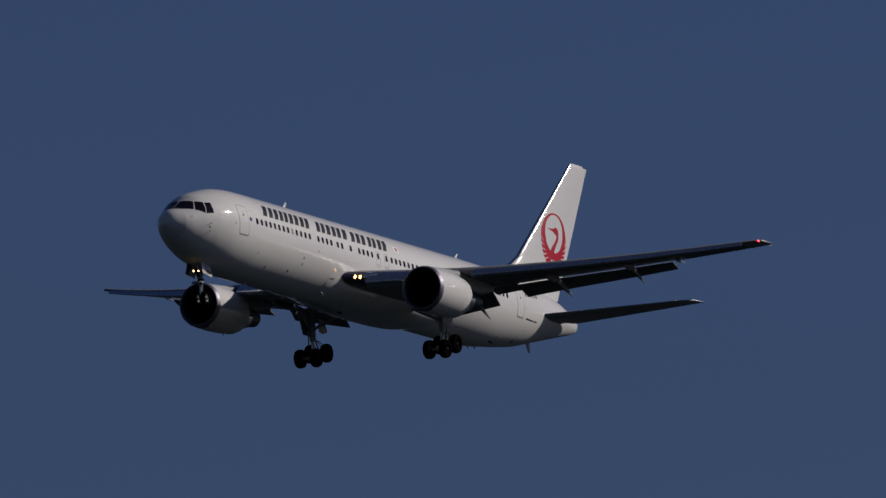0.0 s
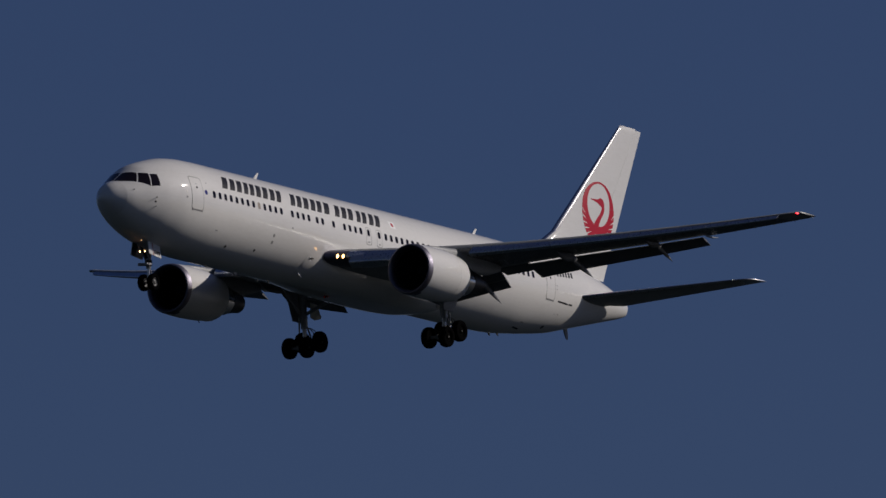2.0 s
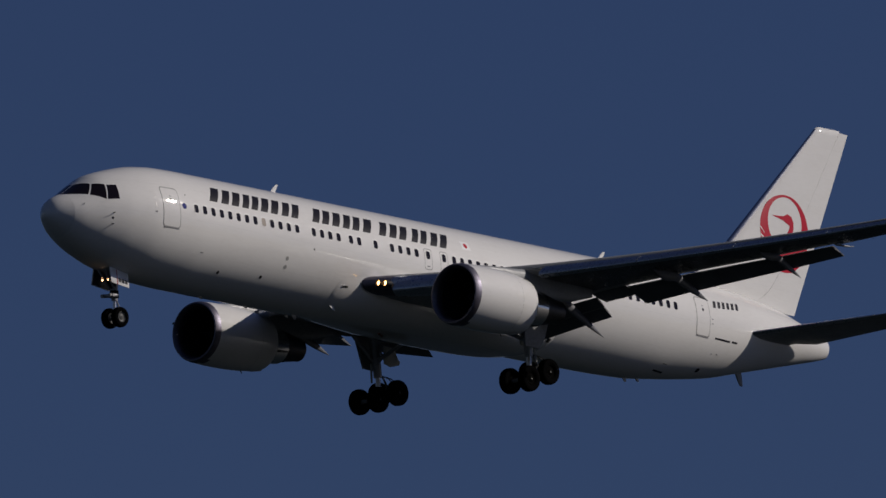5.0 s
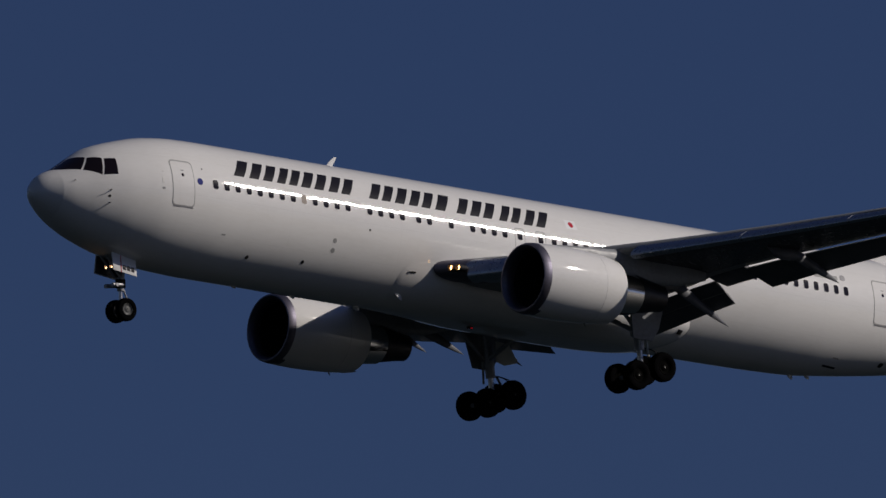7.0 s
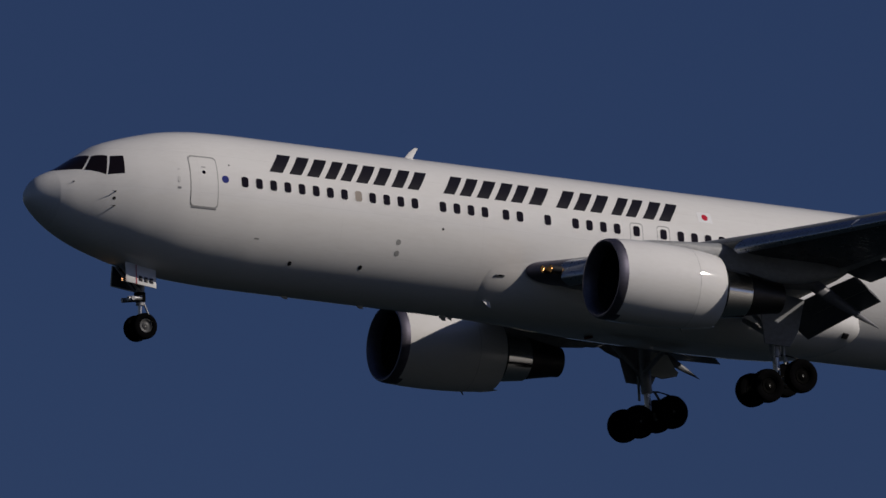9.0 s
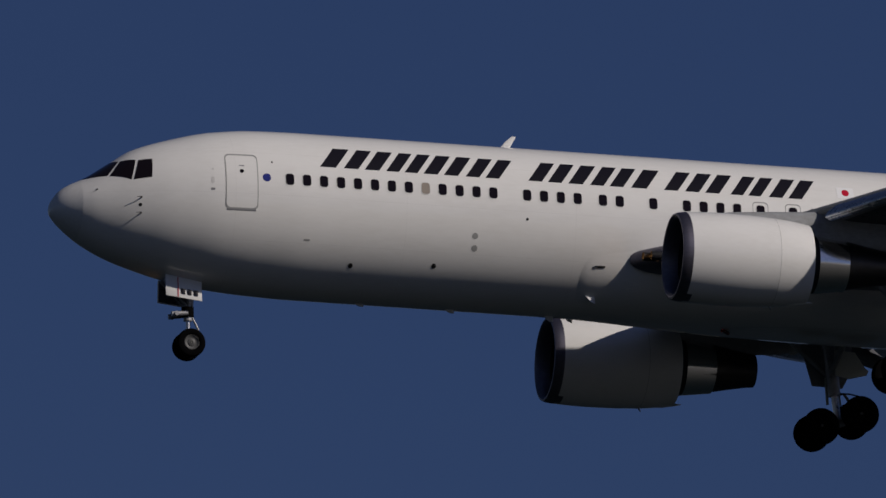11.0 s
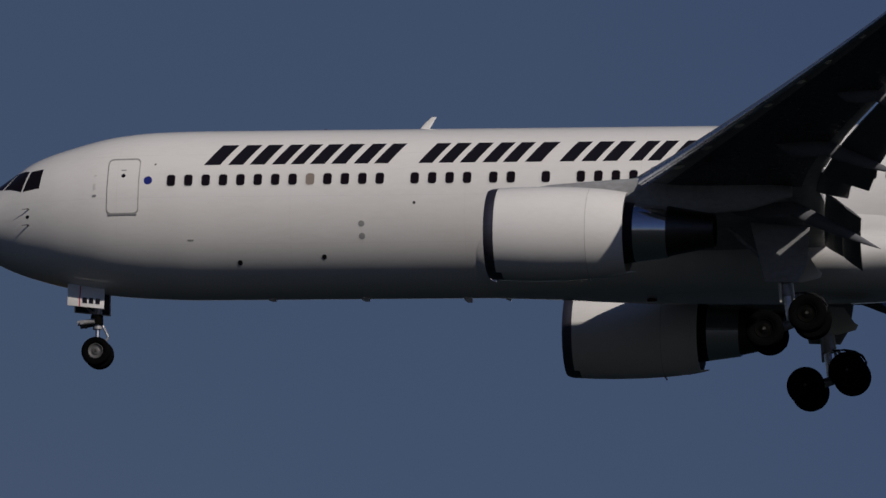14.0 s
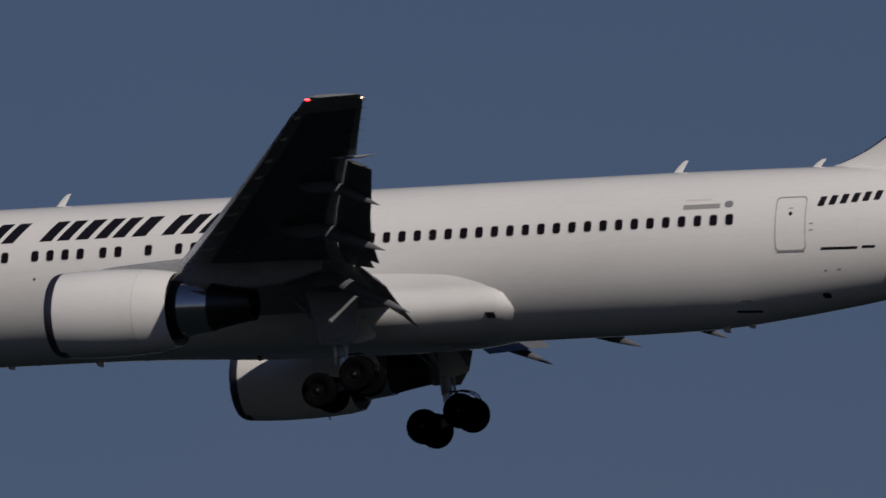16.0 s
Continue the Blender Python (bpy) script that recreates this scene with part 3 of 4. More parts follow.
SLATS = ((3.5, 7.3), (8.9, 12.53), (12.56, 16.13), (16.16, 19.63), (19.66, 22.9))
for side in (-1, 1):
    who = "port" if side < 0 else "starboard"
    spans = [1.2, 2.6, 3.6, 5.0, 6.4, 7.8, 9.2, 11.2, 13.4, 15.8, 18.3]
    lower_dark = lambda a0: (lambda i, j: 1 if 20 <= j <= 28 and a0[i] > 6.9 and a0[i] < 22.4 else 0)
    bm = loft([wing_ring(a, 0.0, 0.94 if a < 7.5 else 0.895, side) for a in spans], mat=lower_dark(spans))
    outer = [18.3, 19.5, 20.8, 22.0, 22.6, 23.3, 23.68, 23.79]
    rings = [wing_ring(a, 0.0, 1.0, side) for a in outer]
    for k, s in ((-2, 0.9), (-1, 0.5)):
        r = rings[k]
        te, mz = max(p[0] for p in r), sum(p[2] for p in r) / len(r)
        rings[k] = [(te - (te - p[0]) * (0.98 if k == -2 else 0.88), p[1], mz + (p[2] - mz) * s) for p in r]
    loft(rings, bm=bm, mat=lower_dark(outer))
    wing = part("wing", bm, [GREY, SHADED_DARK], airliner, "swept grey wing, dark panel with painted-in shade below, slats and flaps out")
    # slats: thin curved shells drooped ahead of the leading edge
    for a0, a1 in SLATS:
        rings = []
        for i in range(7):
            a = a0 + (a1 - a0) * i / 6
            c = TE_X(a) - LE_X(a)
            cut = 0.11 + 0.02 * (a > 8)
            drop = radians(20)
            pts = [wing_point(a, cut * (1 - k / 10) ** 1.6, True) for k in range(11)] + [wing_point(a, 0.035 * (k / 4) ** 1.6, False) for k in range(1, 5)]
            inner = [(x + 0.035 * c * 0.25, z - 0.012 * c) for x, z in reversed(pts[1:-1])]
            hx, hz = LE_X(a) + cut * c, LE_Z(a)
            r = []
            for x, z in pts + inner:
                dx, dz = x - hx, z - hz
                r.append((hx + dx * math.cos(drop) - dz * math.sin(drop) - 0.07 * c - 0.10, side * a, hz + dz * math.cos(drop) + dx * math.sin(drop) - 0.012 * c - 0.11))
            rings.append(r)
        part("slat", loft(rings), SLAT_METAL, wing, "bare metal leading-edge slat, extended")

    def flap(name, a0, a1, u_hinge, chord0, chord1, deg, shift, material, label, thick=0.16):
        rings = []
        for i in range(5):
            f = i / 4
            a, ch = a0 + (a1 - a0) * f, chord0 + (chord1 - chord0) * f
            bend = deg[0] + (deg[1] - deg[0]) * f
            x0, z0 = wing_point(a, u_hinge, False)
            x0, z0 = x0 + shift[0], z0 + shift[1]
            ring = []
            us = [0.5 - 0.5 * math.cos(math.pi * k / 10) for k in range(11)]
            for u, sgn in [(u, 1) for u in reversed(us)] + [(u, -0.55) for u in us[1:-1]]:
                px, pz = u * ch, sgn * (foil(u, thick) + 0.004) * ch
                d = radians(bend)
                ring.append((x0 + px * math.cos(d) + pz * math.sin(d), side * a, z0 - px * math.sin(d) + pz * math.cos(d)))
            rings.append(ring)
        # slot 1 paints a sunlit strip along the upper nose
        return part(name, loft(rings, mat=lambda i, j: 1 if 7 <= j <= 10 else 0), [material, SUNLIT_PALE], wing, label)

    flap("outboard_flap", 9.15, 18.1, 0.895, 1.57, 0.93, (22, 22), (0.03, -0.07), SHADED_GREY, "grey outboard flap, lowered", 0.13)
    flap("inboard_flap", 3.15, 7.4, 0.94, 0.80, 0.72, (33, 31), (0.0, -0.13), SHADED_GREY, "grey inboard flap, lowered")
    flap("aft_flap", 3.15, 7.4, 0.94, 0.80, 0.68, (38, 36), (0.58, -0.50), SHADED_GREY, "grey aft segment of the inboard flap", 0.11)
    flap("inboard_aileron", 7.42, 9.12, 0.89, 1.08, 1.08, (15, 15), (0.0, 0.02), SHADED_GREY, "drooped inboard aileron")
    # fixed upper trailing edge over the flaps
    bm = loft([[(wing_point(a, 0.88, True)[0], side * a, wing_point(a, 0.88, True)[1] - 0.01), (wing_point(a, 0.915, True)[0], side * a, wing_point(a, 0.915, True)[1]), (wing_point(a, 0.88, True)[0], side * a, wing_point(a, 0.88, True)[1] - 0.06)] for a in (9.1, 12.0, 15.0, 18.2)])
    part("spoiler_panel", bm, GREY, wing, "thin fixed panel over the flap slot")
    # flap track fairings: canoe ahead, drooped spike behind
    for a, tip, r in ((15.98, (33.38, -0.60), 0.20), (11.71, (31.84, -1.41), 0.25), (6.45, (30.60, -2.69), 0.26)):
        x0, z0 = wing_point(a, 0.48, False)
        x1, z1 = wing_point(a, 0.80, False)
        rings = []
        for f, s in ((0, 0.02), (0.08, 0.35), (0.25, 0.75), (0.5, 1.0), (0.8, 1.0), (1.0, 0.9)):
            x, z = x0 + (x1 - x0) * f, z0 + (z1 - z0) * f
            rings.append([(x, side * a + math.cos(2 * math.pi * k / 14) * r * 0.55 * s, z - r * 0.7 * s + math.sin(2 * math.pi * k / 14) * r * 1.1 * s) for k in range(14)])
        part("flap_fairing", loft(rings), SHADED_GREY, wing, "grey canoe-shaped flap track fairing")
        rings = []
        for f, s in ((-0.12, 0.75), (0.15, 1.0), (0.5, 0.75), (0.8, 0.38), (1.0, 0.03)):
            x, z = x1 + (tip[0] - x1) * f, (z1 - r * 0.8) + (tip[1] - z1 + r * 0.8) * f
            rings.append([(x, side * a + math.cos(2 * math.pi * k / 14) * r * 0.5 * s, z + math.sin(2 * math.pi * k / 14) * r * 1.05 * s) for k in range(14)])
        part("fairing_tail", loft(rings), SHADED_GREY, wing, "pointed drooped end of the flap fairing")
    part("hinge_fairing", loft([[(x, side * 18.45 + w * math.cos(t), LE_Z(18.45) - 0.1 + zz + w * math.sin(t)) for t in [2 * math.pi * k / 10 for k in range(10)]] for x, zz, w in ((32.6, 0.0, 0.01), (33.0, -0.05, 0.05), (33.7, -0.03, 0.05), (34.2, 0.02, 0.01))]), GREY, wing, "grey aileron hinge fairing")
    for a in (19.6, 20.6, 21.6, 22.6, 23.3):
        part("static_wick", rod((TE_X(a) - 0.03, side * a, wing_point(a, 1.0, False)[1]), (TE_X(a) + 0.16, side * (a + 0.03), wing_point(a, 1.0, False)[1] - 0.02), 0.008, 0.005, 6), SOOT, wing)
    # slat tracks: two short curved arms behind each outer slat, sunlit tone painted on
    for a in (9.8, 11.5, 13.4, 15.1, 17.0, 18.55, 20.5, 22.35):
        x0, z0 = wing_point(a, 0.10, False)
        c = 0.035 * (TE_X(a) - LE_X(a))
        bm = loft([[(x, side * (a + w * sy), z + h * sz) for sy, sz in ((-1, -1), (1, -1), (1, 1), (-1, 1))] for x, z, w, h in ((x0 - 2.6 * c, z0 - 0.06, 0.03, 0.03), (x0 - 1.2 * c, z0 - 0.05, 0.035, 0.05), (x0 - 0.2 * c, z0 + 0.01, 0.03, 0.03))])
        part("slat_track", bm, SUNLIT_PALE, wing, "slat track arm, its sunlit brightness put into a pale colour")
    # outer end light, root light housing and lamps
    part("navigation_light", turned([(0, 0.012), (0.04, 0.042), (0.18, 0.05), (0.34, 0.04), (0.40, 0.01)], "x", (LE_X(23.68) + 0.02, side * 23.68, LE_Z(23.68) - 0.03), 14, True, mat=lambda i, j: 0 if i < 2 else 1), [PORTLIGHT if side < 0 else base_material("green_navigation_glass", (0.02, 0.3, 0.06), 0.2), GREY], wing, "red navigation light" if side < 0 else "green navigation light")
    rings = []
    for a, lx, sc in ((2.3, 18.5, 0.9), (2.7, 18.86, 0.95), (3.0, 19.16, 1.0), (3.3, 19.44, 0.98), (3.98, 19.94, 0.93), (4.5, 20.55, 0.62), (4.7, 21.0, 0.2)):
        lz = -1.24
        rings.append([(lx + 1.3 - 1.3 * math.cos(t) * sc, side * a, lz - 0.06 + 0.47 * math.copysign(abs(math.sin(t)) ** 0.8, math.sin(t)) * sc) for t in [(-0.5 + k / 14) * math.pi for k in range(15)]])
    part("root_light_housing", loft(rings, mat=lambda i, j: 0 if i < 3 else 1), [LIP, SLAT_METAL], wing, "dark glossy wing-root leading edge")
    for dy, dx in ((3.03, 0.52), (3.26, 0.73)):
        part("landing_light", turned([(0.11, 0.01), (0.11, 0.12), (0.0, 0.125), (0.0, 0.14), (0.4, 0.14)], "x", (18.36 + dx, side * dy, -1.34), 18, False, mat=lambda i, j: 0 if i == 0 else 1), [LANDING, SOOT], wing, "lit landing light")
    part("tip_light", turned([(0, 0.015), (0.05, 0.03), (0.1, 0.01)], "x", (35.78, side * 23.6, LE_Z(23.6) - 0.03), 10, True, mat=lambda i, j: 1 if i else 0), [FRAME, TAILLIGHT], wing, "pale lit lamp at the wing tip's trailing edge")

# ---- engines ----
for side in (-1, 1):
    ax = (0.06, side * 8.0, -2.435)
    engine = empty_part("engine", airliner, "white turbofan engine hung on a pylon")
    lipm = [(18.95, 1.14), (18.70, 1.17), (18.52, 1.24), (18.46, 1.31), (18.47, 1.36), (18.56, 1.40), (18.68, 1.42), (18.79, 1.432)]
    part("inlet_lip", turned(lipm, at=ax, n=64), LIP, engine, "dull metal inlet lip")
    cowl = [(18.79, 1.432), (19.3, 1.46), (20.0, 1.475), (20.9, 1.46), (21.66, 1.42)]
    part("fan_cowl", turned(cowl, at=ax, n=64), COWL, engine, "white fan cowl")
    part("cowl_joint", turned([(21.65, 1.40), (21.655, 1.417), (21.675, 1.417), (21.68, 1.40)], at=ax, n=64), SEAM, engine)
    sleeve = [(21.67, 1.42), (22.1, 1.38), (22.5, 1.325), (22.82, 1.27), (22.82, 1.24), (22.2, 1.26), (21.5, 1.28)]
    bm = turned(sleeve, at=ax, n=64)
    part("thrust_reverser_sleeve", bm, COWL, engine, "white reverser sleeve")
    part("inlet_duct", turned([(18.95, 1.14), (19.6, 1.16), (20.2, 1.17)], at=ax, n=48), SOOT, engine, "dark inlet duct")
    bm = turned([(20.15, 1.165), (20.151, 0.3)], at=ax, n=48)
    part("fan_disc", bm, SOOT, engine)
    for k in range(34):
        a = 2 * math.pi * k / 34
        p = lambda r, x, da: (ax[0] + x, ax[1] + r * math.cos(a + da), ax[2] + r * math.sin(a + da))
        bm = loft([[p(0.3, 20.0, -0.10), p(0.3, 20.02, -0.08), p(0.3, 20.12, 0.12), p(0.3, 20.1, 0.10)], [p(1.15, 19.92, -0.08), p(1.15, 19.94, -0.07), p(1.15, 20.13, 0.05), p(1.15, 20.11, 0.04)]])
        part("fan_blade", bm, TITAN, engine)
    part("spinner", turned([(19.45, 0.01), (19.5, 0.09), (19.7, 0.2), (19.95, 0.29), (20.1, 0.32)], at=ax, n=24), SOOT, engine, "dark spinner cone")
    cx = (ax[0], ax[1], -2.42)
    part("core_cowl", turned([(21.5, 1.02), (22.5, 0.98), (23.08, 0.925)], at=cx, n=48), SOOT, engine, "black core cowl")
    part("exhaust_sleeve", turned([(23.08, 0.925), (23.4, 0.885), (24.1, 0.795), (24.1, 0.77)], at=cx, n=48), BRIGHT, engine, "bright metal exhaust sleeve")
    part("exhaust_nozzle", turned([(24.1, 0.79), (24.7, 0.67), (25.3, 0.565), (25.55, 0.54), (25.55, 0.50), (24.6, 0.58), (24.0, 0.6)], at=(ax[0], ax[1], -2.38), n=48), TITAN, engine, "dark heat-stained exhaust nozzle")
    part("exhaust_plug", turned([(24.2, 0.36), (24.9, 0.28), (25.3, 0.14), (25.45, 0.02)], at=(ax[0], ax[1], -2.38), n=24), TITAN, engine, "dark exhaust cone")
    vent = []
    for x, r in ((18.72, 1.427), (18.85, 1.437), (19.02, 1.449)):
        vent.append([(x, ax[1] - (r + lift) * math.sin(radians(a)), ax[2] - (r + lift) * math.cos(radians(a))) for a, lift in [(3 + 5 * k, 0.006) for k in range(5)] + [(23 - 5 * k, -0.01) for k in range(5)]])
    part("anti_ice_outlet", loft(vent), LIP, engine, "dark outlet below the lip")
    # pylon: rises from the cowl crown to the wing and runs aft below it
    rings = []
    for x, zt, zb, w in ((19.5, -1.02, -1.25, 0.02), (20.4, -0.88, -1.3, 0.16), (21.8, -0.78, -1.3, 0.21), (22.8, -0.72, -1.6, 0.23), (23.6, -0.65, -1.75, 0.23), (25.0, -0.75, -1.9, 0.22), (26.6, -0.85, -1.75, 0.18), (28.0, -1.0, -1.35, 0.05)):
        rings.append([(x, ax[1] + w * math.cos(t), (zt + zb) / 2 + (zt - zb) / 2 * math.copysign(abs(math.sin(t)) ** 0.6, math.sin(t))) for t in [2 * math.pi * k / 18 for k in range(18)]])
    part("pylon", loft(rings), GREY, engine, "grey engine pylon")
    part("drain_mast", rod((21.7, ax[1], -3.84), (21.78, ax[1], -3.98), 0.035, 0.02, 8), SEAM, engine)
    rings = [[(x, ax[1] + w * math.cos(t), z + h * math.sin(t)) for t in [2 * math.pi * k / 10 for k in range(10)]] for x, z, w, h in ((22.0, -3.78, 0.05, 0.03), (22.5, -3.74, 0.2, 0.06), (22.95, -3.68, 0.12, 0.04), (23.15, -3.66, 0.01, 0.01))]
    part("cowl_keel", loft(rings), COWL, engine)


# ---- tail ----
def tail_ring(x0, x1, place, thick, n=14):
    us = [0.5 - 0.5 * math.cos(math.pi * k / n) for k in range(n + 1)]
    c = x1 - x0
    return [place(x0 + u * c, s * foil(u, thick) * c) for u, s in [(u, 1) for u in reversed(us)] + [(u, -1) for u in us[1:-1]]]


FIN_LE = lambda z: 46.02 + 1.009 * (z - 4.04)
FIN_TE = lambda z: 51.54 + 0.419 * (z - 1.66)
FILLET = spline((1.6, 2.2, 2.52, 3.0, 3.47, 4.0, 12.0), (3.2, 2.4, 1.35, 0.62, 0.35, 0.0, 0.0))
DORSAL = lambda z: FIN_LE(z) - max(0.0, FILLET(z))
HINGE = 0.70
zs = [1.4, 1.8, 2.2, 2.5, 2.8, 3.1, 3.5, 4.0, 5.0, 6.5, 8.0, 9.5, 10.8, 11.05, 11.14]


def fin_section(z):
    x0, x1 = DORSAL(z), FIN_TE(z)
    if z > 11.1:
        x0 += 0.06
    return x0, x1


def fin_slice(z, u0, u1, n=12):
    x0, x1 = fin_section(z)
    c, t = x1 - x0, 0.10 * (0.5 if z > 11.1 else 1) * min(1, (FIN_TE(z) - FIN_LE(z)) / (x1 - x0))
    us = [u0 + (u1 - u0) * (0.5 - 0.5 * math.cos(math.pi * k / n)) for k in range(n + 1)]
    pts = [(x0 + u * c, foil(u, t) * c + 0.006, z) for u in reversed(us)] + [(x0 + u * c, -foil(u, t) * c - 0.006, z) for u in us[(1 if u0 == 0 else 0):]]
    return pts


fin = part("fin", loft([fin_slice(z, 0.0, HINGE) for z in zs]), WHITE, airliner, "white tail fin with a round red emblem")
part("rudder", loft([fin_slice(z, HINGE + 0.002, 1.0, 6) for z in zs if z > 1.7 and z < 11.1]), WHITE, fin, "white rudder")


def fin_side(x, z, lift):
    x0, x1 = fin_section(z)
    u = min(max((x - x0) / (x1 - x0), 0), 1)
    t = 0.10 * min(1, (FIN_TE(z) - FIN_LE(z)) / (x1 - x0))
    return (x, -foil(u, t) * (x1 - x0) - 0.006 - lift, z)


# leading-edge strip of bare metal
rings = []
for z in (2.6, 2.75, 2.95, 3.2, 3.5, 4.0, 4.6, 5.2, 6.0, 7.0, 8.5, 10.0, 11.0):
    x0, x1 = fin_section(z)
    c = x1 - x0
    t = 0.10 * min(1, (FIN_TE(z) - FIN_LE(z)) / c)
    us = [0.042 * min(1, 5.5 / c) ** 2 * (k / 9) ** 2 for k in range(10)]
    rings.append([(x0 + u * c - 0.012, foil(u, t) * c + 0.012, z) for u in reversed(us)] + [(x0 + u * c - 0.012, -foil(u, t) * c - 0.012, z) for u in us[1:]])
part("fin_leading_edge", loft(rings), FIN_EDGE, fin, "bare metal leading edge strip")

# round red emblem: crescent ring, bowed neck and head as plain shapes
EX, EZ, ER = 50.66, 5.60, 1.86


def fin_strip(pairs, lift=0.004):
    bm = bmesh.new()
    rows = []
    for (ax_, az_), (bx, bz) in pairs:
        row = []
        for k in range(5):
            f = k / 4
            row.append(bm.verts.new(fin_side(ax_ + (bx - ax_) * f, az_ + (bz - az_) * f, lift)))
        rows.append(row)
    for i in range(len(rows) - 1):
        for k in range(4):
            bm.faces.new((rows[i][k], rows[i + 1][k], rows[i + 1][k + 1], rows[i][k + 1]))
    g = bmesh.ops.extrude_face_region(bm, geom=list(bm.faces))
    for v in [e for e in g["geom"] if isinstance(e, bmesh.types.BMVert)]:
        v.co.y += 0.012
    return bm


pairs = []
for k in range(61):
    a = radians(90 + 6 * k)
    s = 0.5 - 0.5 * math.sin(a)
    th = 0.11 + 1.02 * s**0.9
    c, n = math.cos(a), math.sin(a)
    pairs.append(((EX + ER * c, EZ + ER * n), (EX + (ER - th) * c, EZ + (ER - th) * n)))
part("emblem_ring", fin_strip(pairs), RED, fin, "red crescent ring")
pairs = []
NECK = spline((-1.75, -1.45, -1.05, -0.6, -0.15, 0.15, 0.4, 0.62), (-0.10, -0.30, -0.36, -0.20, 0.16, 0.42, 0.50, 0.40))
for k in range(19):
    f = k / 18
    z = -1.75 + 2.37 * f
    wd = 0.38 * (1 - f) ** 1.6 + 0.15
    pairs.append(((EX + NECK(z) - wd, EZ + z), (EX + NECK(z) + wd, EZ + z)))
part("emblem_neck", fin_strip(pairs, 0.007), RED, fin, "red bowed stroke")
part("emblem_head", fin_strip([((49.72, 6.36), (49.73, 6.38)), ((50.5, 6.22), (50.5, 6.42)), ((50.75, 6.12), (50.8, 6.56)), ((51.12, 5.98), (51.12, 6.46)), ((51.28, 6.05), (51.29, 6.2))], 0.010), RED, fin, "red pointed head shape")
part("emblem_base", fin_strip([((49.5, 4.25), (49.9, 3.95)), ((50.1, 4.45), (50.1, 3.80)), ((50.66, 4.45), (50.66, 3.76)), ((51.2, 4.45), (51.2, 3.80)), ((51.8, 4.25), (51.4, 3.95))], 0.006), RED, fin)
# slanting white gaps that part the lower ring into feathers
FEATHER_GAP = base_material("emblem_gap_white", (0.78, 0.77, 0.745), 0.5)
for way_ in (-1, 1):
    for k in range(5):
        a = radians(-4 + 12 * k)
        c, n = way_ * math.cos(a), -math.sin(a)
        c2, n2 = way_ * math.cos(a + 0.16), -math.sin(a + 0.16)
        r0, r1 = ER + 0.01, ER - 0.30 - 0.04 * k
        w0, w1 = 0.045, 0.012
        pairs = [((EX + r0 * c, EZ + r0 * n - w0), (EX + r0 * c, EZ + r0 * n + w0)), ((EX + r1 * c2, EZ + r1 * n2 - w1), (EX + r1 * c2, EZ + r1 * n2 + w1))]
        part("emblem_gap", fin_strip(pairs, 0.011), FEATHER_GAP, fin, "slanting white gap in the red ring")
for k in range(3):
    x = 50.15 + 0.38 * k
    part("emblem_bar", fin_strip([((x, 4.05), (x + 0.2, 4.05)), ((x + 0.1, 4.38), (x + 0.3, 4.38))], 0.012), base_material("emblem_white", (0.78, 0.77, 0.75), 0.4), fin, "small white bar")
part("tail_light", turned([(0, 0.02), (0.06, 0.06), (0.14, 0.03)], "x", (53.15, 0, 11.02), 12, True), METAL, fin)

for side in (-1, 1):
    def stab_slice(a, u0, u1, n=10, scale=1.0):
        f = (a - 0.6) / 8.7
        x0, x1 = 45.6 + 6.95 * f, 51.2 + 3.2 * f
        z = 0.13 + 1.43 * f
        c = (x1 - x0) * scale
        x0 = x1 - c
        us = [u0 + (u1 - u0) * (0.5 - 0.5 * math.cos(math.pi * k / n)) for k in range(n + 1)]
        t = 0.078 * scale
        low = lambda u: z - (1 - u) * c * 0.035
        return [(x0 + u * c, side * a, low(u) + foil(u, t) * c + 0.006) for u in reversed(us)] + [(x0 + u * c, side * a, low(u) - foil(u, t) * c - 0.006) for u in us[(1 if u0 == 0 else 0):]]

    spans = [0.6, 1.5, 3.0, 5.0, 7.0, 8.6]
    bm = loft([stab_slice(a, 0, 0.7) for a in spans])
    stab = part("stabiliser", bm, GREY, airliner, "grey swept tailplane")
    part("elevator", loft([stab_slice(a, 0.706, 1.0, 6) for a in spans[1:]]), GREY, stab, "grey elevator")
    part("stabiliser_tip", loft([stab_slice(8.61, 0, 1), stab_slice(9.0, 0, 1, scale=0.95), stab_slice(9.22, 0, 1, scale=0.8), stab_slice(9.3, 0, 1, scale=0.5)]), METAL, stab, "pale metal tip")
    rings = []
    for a in (1.2, 2.0, 4.0, 6.0, 8.5):
        r = stab_slice(a, 0, 0.05, 5)
        rings.append([(p[0] - 0.015, p[1], p[2] * 1.0) for p in r])
    part("stabiliser_edge", loft(rings), METAL, stab, "bare metal leading edge")
bm = turned([(0, 0.24), (0.1, 0.2), (0.14, 0.12)], "x", (53.78, 0, 0.47), 24, True)
part("tail_exhaust", bm, TITAN, fuselage, "dark exhaust outlet in the tail cone")
part("tail_skid", blade(47.5, BOT(47.5) + 0.05, 0.55, 0.62, 0.45, 0.12, up=-1), GREY, fuselage, "grey tail skid")


